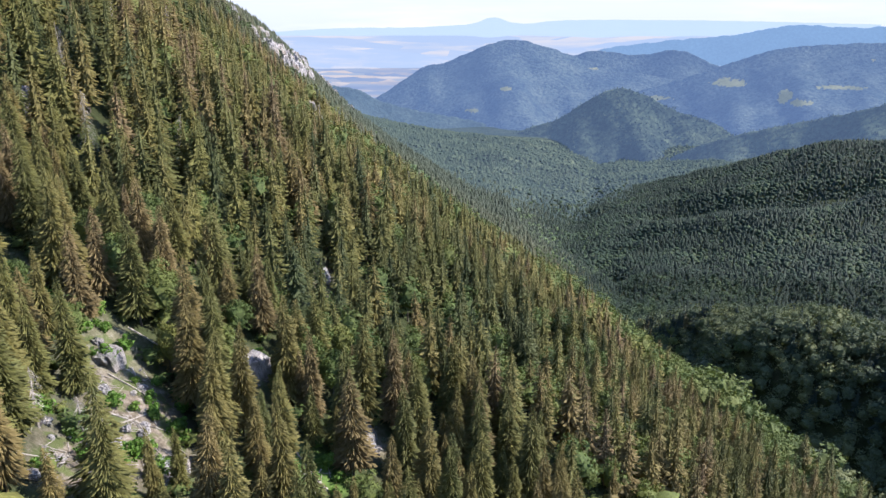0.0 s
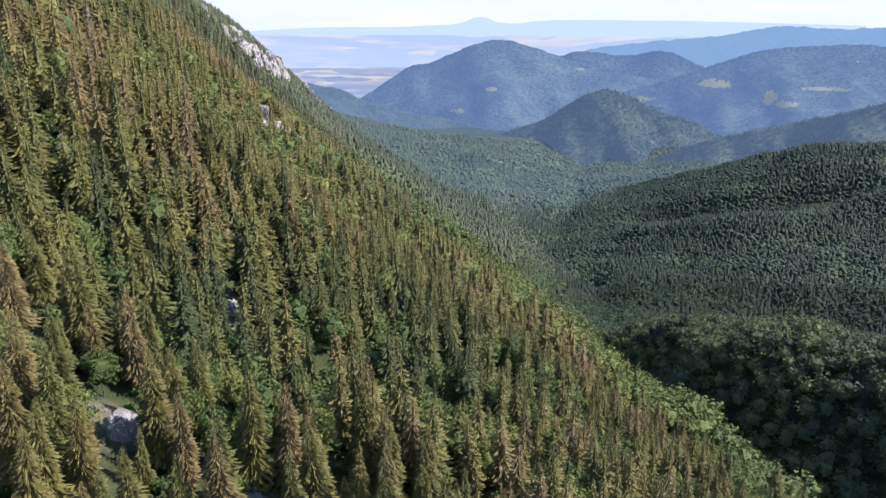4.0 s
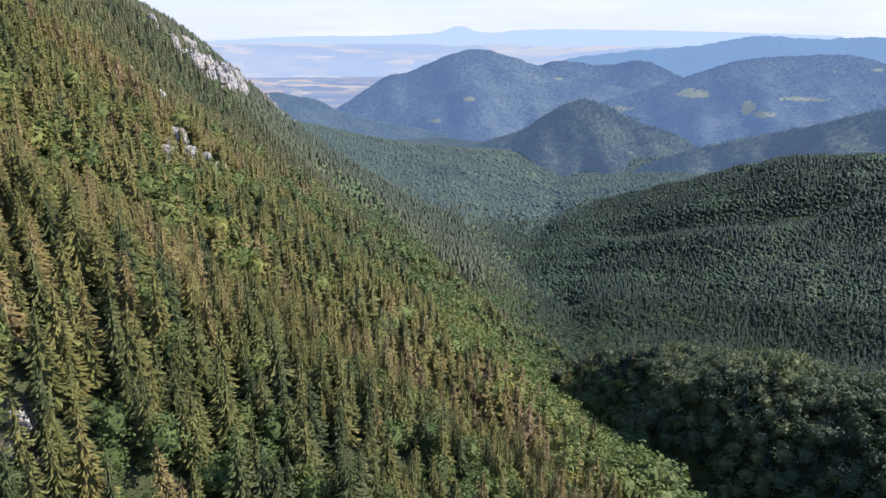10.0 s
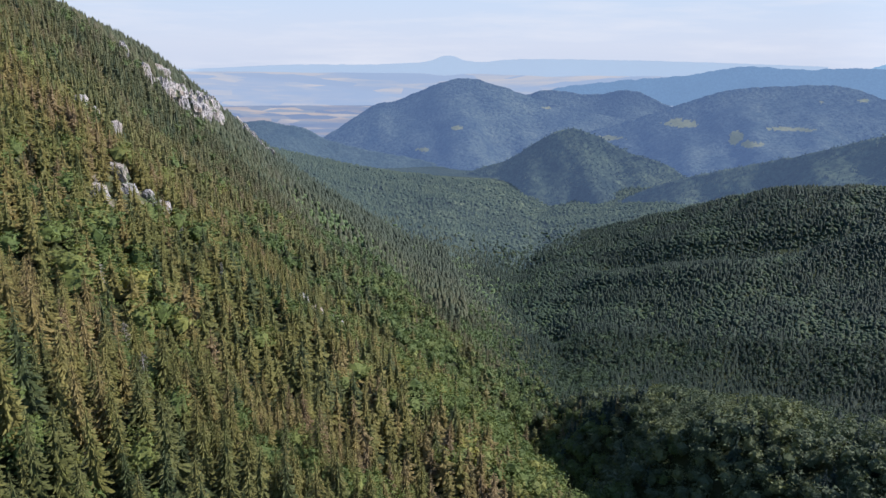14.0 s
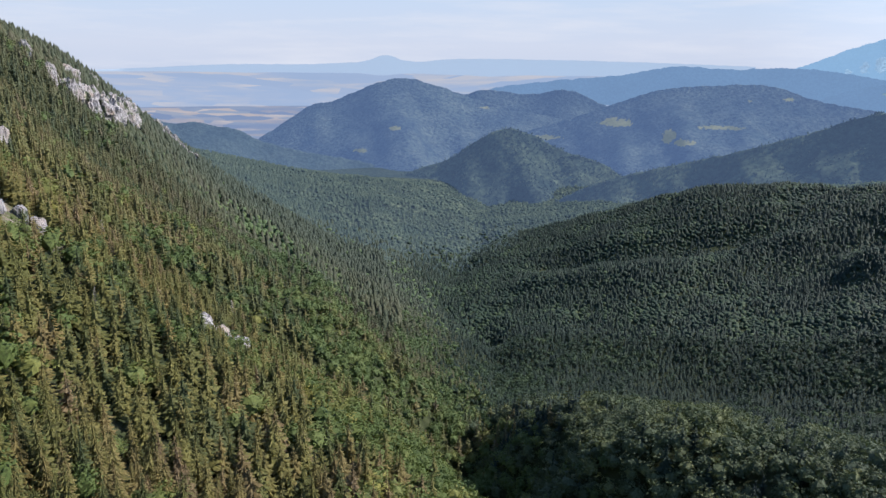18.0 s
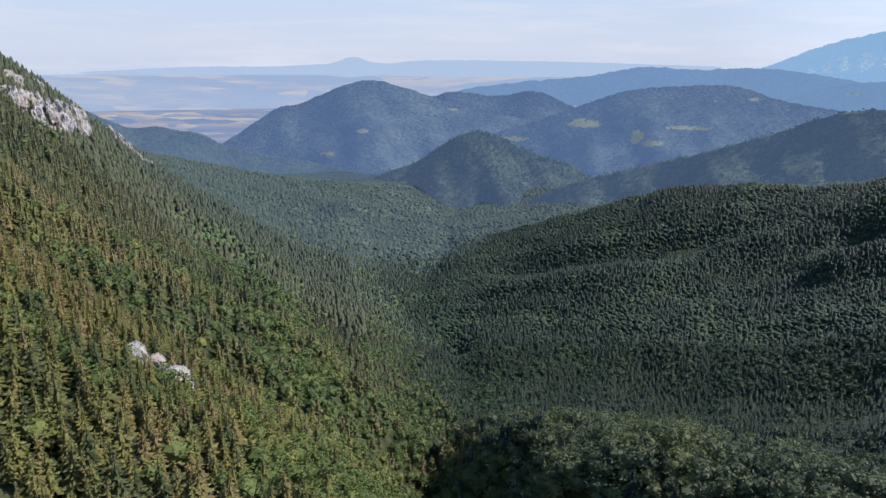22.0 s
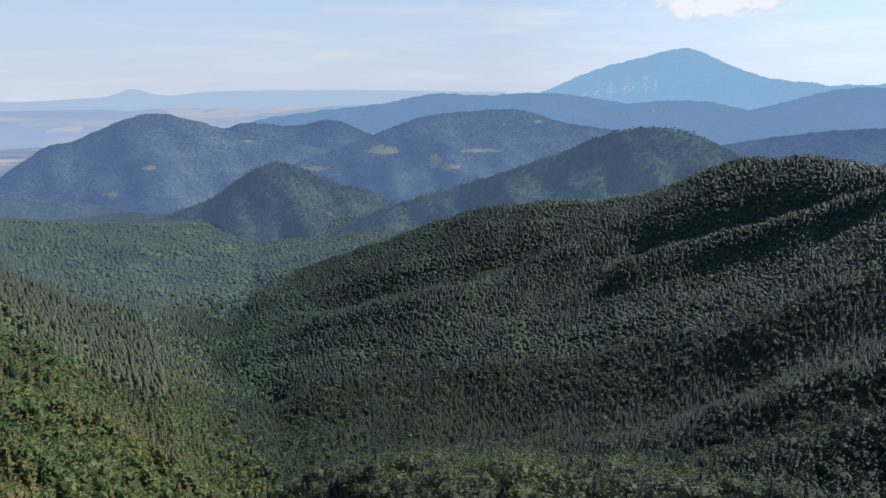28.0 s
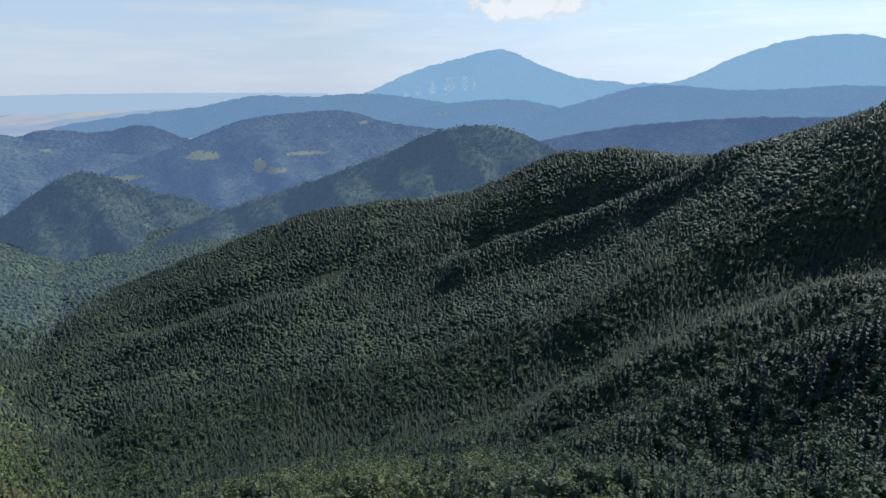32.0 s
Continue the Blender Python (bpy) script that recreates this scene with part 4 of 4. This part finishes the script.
# the wood on the steep ground below the path
x, y, z, rng = scatter(8.5, 3, 420, -180, 180, 26)
r, a = np.hypot(x - CENTRE[0], y - CENTRE[1]), np.degrees(np.arctan2(x - CENTRE[0], y - CENTRE[1]))
free = ~in_zone(x, y) & ~((r > 45) & (r < 235) & (a > -98) & (a < 60) & (x < 235) & in_view(x, y)) & ~((r >= 235) & (a > 0) & (a < 80) & (x >= 150)) & ~((r > 235) & (a > -42) & (a < 60) & (x < 150))
x, y, z = x[free], y[free], z[free]
broad = rng.random(len(x)) < 0.4
rows = np.stack([x, y, z, np.where(broad, 11, 14) + 7 * rng.random(len(x)), 1.2 + 0.4 * rng.random(len(x)), rng.random(len(x))], 1)
plant("lower_wood_spruces", rows[~broad], LAST_SPRUCE, [needles, bark], "spruce wood on the steep ground above the gorge", 27)
plant("lower_wood_broadleaves", rows[broad], FAR_BROAD, [leaves, bark], "broad-leaved trees on the steep ground above the gorge", 28, smooth=True)
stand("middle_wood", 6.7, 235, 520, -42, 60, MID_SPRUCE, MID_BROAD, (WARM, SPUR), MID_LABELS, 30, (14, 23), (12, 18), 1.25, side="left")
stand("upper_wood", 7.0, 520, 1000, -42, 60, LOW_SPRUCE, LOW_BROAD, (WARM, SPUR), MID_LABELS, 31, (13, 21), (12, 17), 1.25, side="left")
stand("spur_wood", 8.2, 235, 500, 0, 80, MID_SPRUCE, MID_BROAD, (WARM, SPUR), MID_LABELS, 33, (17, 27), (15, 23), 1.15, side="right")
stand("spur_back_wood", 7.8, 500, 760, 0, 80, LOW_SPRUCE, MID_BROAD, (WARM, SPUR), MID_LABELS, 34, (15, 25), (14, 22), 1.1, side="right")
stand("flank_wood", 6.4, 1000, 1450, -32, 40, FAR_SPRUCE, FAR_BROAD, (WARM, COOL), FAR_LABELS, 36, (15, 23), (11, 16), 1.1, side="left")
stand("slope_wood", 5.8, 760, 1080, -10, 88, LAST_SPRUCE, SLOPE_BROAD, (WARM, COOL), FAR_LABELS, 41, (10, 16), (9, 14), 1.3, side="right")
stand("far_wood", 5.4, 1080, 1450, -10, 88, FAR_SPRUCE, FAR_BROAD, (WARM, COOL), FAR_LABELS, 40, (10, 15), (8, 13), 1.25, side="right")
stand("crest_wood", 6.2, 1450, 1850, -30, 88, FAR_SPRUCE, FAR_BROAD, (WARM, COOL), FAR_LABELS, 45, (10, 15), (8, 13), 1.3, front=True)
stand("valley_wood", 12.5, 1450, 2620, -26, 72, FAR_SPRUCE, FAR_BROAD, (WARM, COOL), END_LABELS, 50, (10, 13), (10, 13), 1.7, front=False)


# trees of the wooded hills beyond the valley


def clothe(surface, count, label, seed):
    X, Y, Z = SURF[surface]
    rng = np.random.default_rng(seed)
    i, j = rng.integers(0, X.shape[0], count), rng.integers(1, X.shape[1], count)
    rows = np.stack([X[i, j] + rng.normal(size=count) * 6, Y[i, j] + rng.normal(size=count) * 6, Z[i, j] - 3, 7 + 3 * rng.random(count), 1.1 + 0.6 * rng.random(count), rng.random(count)], 1)
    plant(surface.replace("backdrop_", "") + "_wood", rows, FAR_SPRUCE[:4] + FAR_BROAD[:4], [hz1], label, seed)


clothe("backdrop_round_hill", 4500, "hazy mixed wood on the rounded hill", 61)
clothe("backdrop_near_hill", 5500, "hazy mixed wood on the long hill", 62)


# ---- rocks ----
def ico(level):
    bm = bmesh.new()
    bmesh.ops.create_icosphere(bm, subdivisions=level, radius=1)
    v = np.array([tuple(p.co) for p in bm.verts])
    f = np.array([[p.index for p in q.verts] for q in bm.faces])
    bm.free()
    return v, f


ICO3, ICO4, ICO2 = ico(4), ico(5), ico(3)


def rugged(v, seed, ribs, crag):
    """Broken limestone: blocks, upright ribs and ledges cut into a rounded mass."""
    out = np.empty(len(v))
    for i, p in enumerate(v):
        q = Vector(p) * 1.6 + Vector((seed * 5.3, seed * 1.7, 0))
        a = noise.noise(q) * 0.5 + noise.noise(q * 2.7) * 0.28
        r = abs(noise.noise(Vector((q.x * ribs, q.y * ribs, q.z * 0.35)))) * crag
        c = noise.cell(q * 3.2) * 0.16
        l = (p[2] * 4 + a * 3) % 1.0 * 0.07
        out[i] = 1 + a * 0.6 - r + c + l
    return v * out[:, None]


def outcrop(name, x, y, lift, wide, tall, deep, seed, base, label, category, group):
    v = rugged(base[0], seed, 6.5 if category == "cliff" else 4.5, 0.6 if category == "cliff" else 0.45)
    v = np.sign(v) * np.abs(v) ** (0.85 if category == "cliff" else 0.55) * (deep / 2, wide / 2, tall / 2)
    t = 0.25 * v[:, 2]
    v[:, 0] -= t
    turn = radians(-18 + 25 * math.sin(seed * 3.1))
    vx = v[:, 0] * math.cos(turn) - v[:, 1] * math.sin(turn)
    vy = v[:, 0] * math.sin(turn) + v[:, 1] * math.cos(turn)
    g = float(height(np.array([x]), np.array([y]))[0])
    me = mesh_np(name, np.stack([vx, vy, v[:, 2]], 1), base[1], [rock])
    ob = tagged(new(name, me), label, category, group)
    ob.matrix_basis = pose(x, y, g + tall * 0.18 + lift)
    return ob


for k, (x, y, lift, w, h, d) in enumerate(CLIFFS):
    outcrop("cliff", x, y, lift, w, h, d, k + 1, ICO3, "pale grey limestone cliff below the wooded crest", "cliff", "cliffs of the crest")
for k, (x, y, lift, w, h, d) in enumerate(SLABS):
    outcrop("rock_slab", x, y, lift, w, h, d, k + 40, ICO2, "weathered pale limestone slab standing out of the wooded slope", "rock", "rock slabs of the slope")

# loose boulders in the clearings
rng = np.random.default_rng(77)
BOULDERS = [rugged(ICO2[0], 90 + k, 2.0, 0.3) * (0.5, 0.42, 0.32) for k in range(4)]
BOULDER_ME = [mesh_np("boulder", v, ICO2[1], [rock]) for v in BOULDERS]
for cx, cy, cr, n in ((-60, 120, 8, 12), (-52, 106, 8, 16), (-57, 96, 8, 14), (-43, 151, 5, 7), (-18, 148, 6, 12), (-77, 129, 4, 4), (14, 528, 9, 8)):
    for _ in range(n):
        a, r = rng.random() * 6.283, cr * math.sqrt(rng.random())
        x, y = cx + math.cos(a) * r, cy + math.sin(a) * r
        s = 0.7 + 1.9 * rng.random() ** 2
        ob = tagged(new("boulder", BOULDER_ME[rng.integers(4)]), "pale limestone boulder lying in the clearing", "boulder", "boulders of the clearings")
        ob.matrix_basis = pose(x, y, float(height(np.array([x]), np.array([y]))[0]) + 0.12 * s, rng.random() * 40, rng.random() * 40, rng.random() * 360) @ Matrix.Scale(s, 4)


# ---- dead wood ----
def limb(path, radii, sides=6):
    """A tapered round stick along a path. Returns vertices and triangles."""
    V, F = [], []
    for i, (p, r) in enumerate(zip(path, radii)):
        p = Vector(p)
        d = (Vector(path[min(i + 1, len(path) - 1)]) - Vector(path[max(i - 1, 0)])).normalized()
        u = d.cross(Vector((0.3, 0.9, 0.2))).normalized()
        w = d.cross(u)
        V += [tuple(p + (u * math.cos(k * 6.283 / sides) + w * math.sin(k * 6.283 / sides)) * r) for k in range(sides)]
    for i in range(len(path) - 1):
        for k in range(sides):
            a, b, c, e = i * sides + k, i * sides + (k + 1) % sides, (i + 1) * sides + (k + 1) % sides, (i + 1) * sides + k
            F += [(a, b, c), (a, c, e)]
    F += [(0, k + 1, k) for k in range(1, sides - 1)]
    n = (len(path) - 1) * sides
    F += [(n, n + k, n + k + 1) for k in range(1, sides - 1)]
    return V, F


def joined(pieces):
    V, F = [], []
    for v, f in pieces:
        o = len(V)
        V += v
        F += [tuple(i + o for i in t) for t in f]
    return np.array(V), np.array(F)


def snag(seed, tall):
    """A dead spruce: bare stem and thin hanging boughs."""
    rng = np.random.default_rng(seed)
    bend = rng.normal(size=2) * 0.02
    stem = [(bend[0] * z * z / tall, bend[1] * z * z / tall, z) for z in np.linspace(-0.6, tall, 7)]
    root = new("dead_spruce")
    child("trunk", mesh_np("trunk", *limb_arrays(limb(stem, np.linspace(0.24, 0.05, 7))), [deadwood]), root)
    twigs = []
    for z in np.arange(tall * 0.15, tall * 0.97, 0.42):
        for _ in range(4):
            a = rng.random() * 6.283
            L = (tall - z) * 0.1 + 0.5 + rng.random() * 0.9
            ca, sa = math.cos(a), math.sin(a)
            twigs.append(limb([(0, 0, z), (ca * L * 0.5, sa * L * 0.5, z - L * 0.18), (ca * L, sa * L, z - L * (0.5 + 0.4 * rng.random()))], (0.055, 0.04, 0.015), 3))
    tagged(child("crown", mesh_np("crown", *joined(twigs), [deadwood]), root, "bare grey hanging boughs"), kind="stuff")
    return tagged(root, "bleached grey dead spruce with bare boughs", "dead tree", "dead spruces of the slope")


def limb_arrays(vf):
    return np.array(vf[0]), np.array(vf[1])


for k, (x, y, tall) in enumerate(((-98, 195, 22), (-91, 188, 17), (-104, 240, 20), (-74, 207, 16), (-75, 178, 12), (-118, 330, 20), (-52, 96, 9), (-57, 102, 8), (-62, 99, 10), (-47, 102, 7), (-28, 330, 18), (-12, 300, 17), (-40, 345, 18), (-70, 420, 19), (-20, 420, 18), (10, 330, 16), (60, 420, 18), (-60, 560, 19), (-5, 640, 18))):
    ob = snag(k + 5, tall)
    ob.matrix_basis = pose(x, y, float(height(np.array([x]), np.array([y]))[0]), 0, 0, k * 67)


def fallen_log(x, y, length, heading, thick, seed):
    rng = np.random.default_rng(seed)
    pts = []
    for s in np.linspace(-0.5, 0.5, 6):
        px, py = x + math.cos(heading) * length * s, y + math.sin(heading) * length * s
        pts.append([px, py, 0])
    zs = height(np.array([p[0] for p in pts]), np.array([p[1] for p in pts]))
    top = np.polyval(np.polyfit(range(6), zs, 1), range(6))
    top += max(0, (zs - top).max()) * 0.5 + thick * 0.7
    path = [(p[0] - x, p[1] - y, t - top[0]) for p, t in zip(pts, top)]
    root = new("fallen_log")
    child("stem", mesh_np("stem", *limb_arrays(limb(path, np.linspace(thick, thick * 0.4, 6), 8)), [deadwood]), root)
    for _ in range(5):
        k = rng.integers(1, 5)
        a = rng.random() * 6.283
        p = Vector(path[k])
        child("branch_stub", mesh_np("branch_stub", *limb_arrays(limb([tuple(p), tuple(p + Vector((math.cos(a), math.sin(a), 0.5 + rng.random())) * (0.5 + 0.7 * rng.random()))], (0.07, 0.02), 4)), [deadwood]), root)
    root.matrix_basis = pose(x, y, top[0])
    return tagged(root, "bleached fallen trunk lying across the clearing", "log", "fallen trunks of the clearings")


for k, (x, y, L, hd, th) in enumerate(((-59, 137, 9, 0.3, 0.22), (-56, 122, 10, -0.9, 0.2), (-57, 121, 8, 0.2, 0.18), (-55, 110, 13, 1.25, 0.22), (-53, 113, 9, 0.45, 0.16), (-50, 110, 8, -0.7, 0.15), (-28, 130, 13, -0.7, 0.24), (-22, 126, 12, -0.5, 0.22), (-25, 134, 9, 1.4, 0.18), (-88, 186, 9, 0.9, 0.25), (-60, 92, 8, 0.8, 0.16), (-44, 104, 7, 1.9, 0.15))):
    fallen_log(x, y, L, hd, th, k)

def brushwood(x, y, seed):
    """A tangle of dead branches on the ground."""
    rng = np.random.default_rng(seed)
    root = new("brushwood")
    g = float(height(np.array([x]), np.array([y]))[0])
    for _ in range(9):
        a, L = rng.random() * 6.283, 1.5 + 2.5 * rng.random()
        cx, cy = rng.normal(size=2) * 1.2
        ends = []
        for s in (-0.5, 0.05, 0.5):
            px, py = cx + math.cos(a) * L * s, cy + math.sin(a) * L * s
            ends.append((px, py, float(height(np.array([x + px]), np.array([y + py]))[0]) - g + 0.1 + 0.5 * rng.random() * (s + 0.5)))
        child("branch", mesh_np("branch", *limb_arrays(limb(ends, (0.09, 0.06, 0.02), 5)), [deadwood]), root)
    root.matrix_basis = pose(x, y, g)
    return tagged(root, "tangle of bleached dead branches on the stony ground", "dead branches", "dead branches of the clearings")


for k, (x, y) in enumerate(((-57, 124), (-60, 118), (-54, 112), (-50, 106), (-47, 110), (-53, 100), (-56, 104), (-58, 96), (-26, 128), (-22, 133), (-18, 146), (-42, 150))):
    brushwood(x, y, 300 + k)

# ---- shrubs ----
bush = foliage("bright_bush_leaves", [(0.0, (0.06, 0.12, 0.02)), (0.5, (0.1, 0.19, 0.03)), (1.0, (0.16, 0.24, 0.045))])
SHRUB = [broadleaf(np.random.default_rng(200 + k), 9, 34, 0.05, trunk=False) for k in range(3)]
SHRUB_ME = []
for tv, tf, tm in SHRUB:
    SHRUB_ME.append(mesh_np("shrub", tv - (0, 0, 0.32), tf, [bush], tone=np.full(len(tv), 0.1), vary=0.8))
rng = np.random.default_rng(81)
for cx, cy, cr, n in ((-58, 122, 9, 12), (-50, 110, 10, 12), (-60, 98, 10, 12), (-25, 131, 7, 9), (-18, 148, 7, 5), (-70, 130, 6, 5), (-43, 151, 6, 3)):
    for _ in range(n):
        a, r = rng.random() * 6.283, cr * math.sqrt(rng.random())
        x, y = cx + math.cos(a) * r, cy + math.sin(a) * r
        s = 2.2 + 3.2 * rng.random()
        ob = tagged(new("shrub", SHRUB_ME[rng.integers(3)]), "bright green leafy shrub in the stony clearing", "shrub", "shrubs of the clearings")
        ob.matrix_basis = pose(x, y, float(height(np.array([x]), np.array([y]))[0]) - 0.1, 0, 0, rng.random() * 360) @ Matrix.Diagonal((s * 1.3, s * 1.3, s, 1))
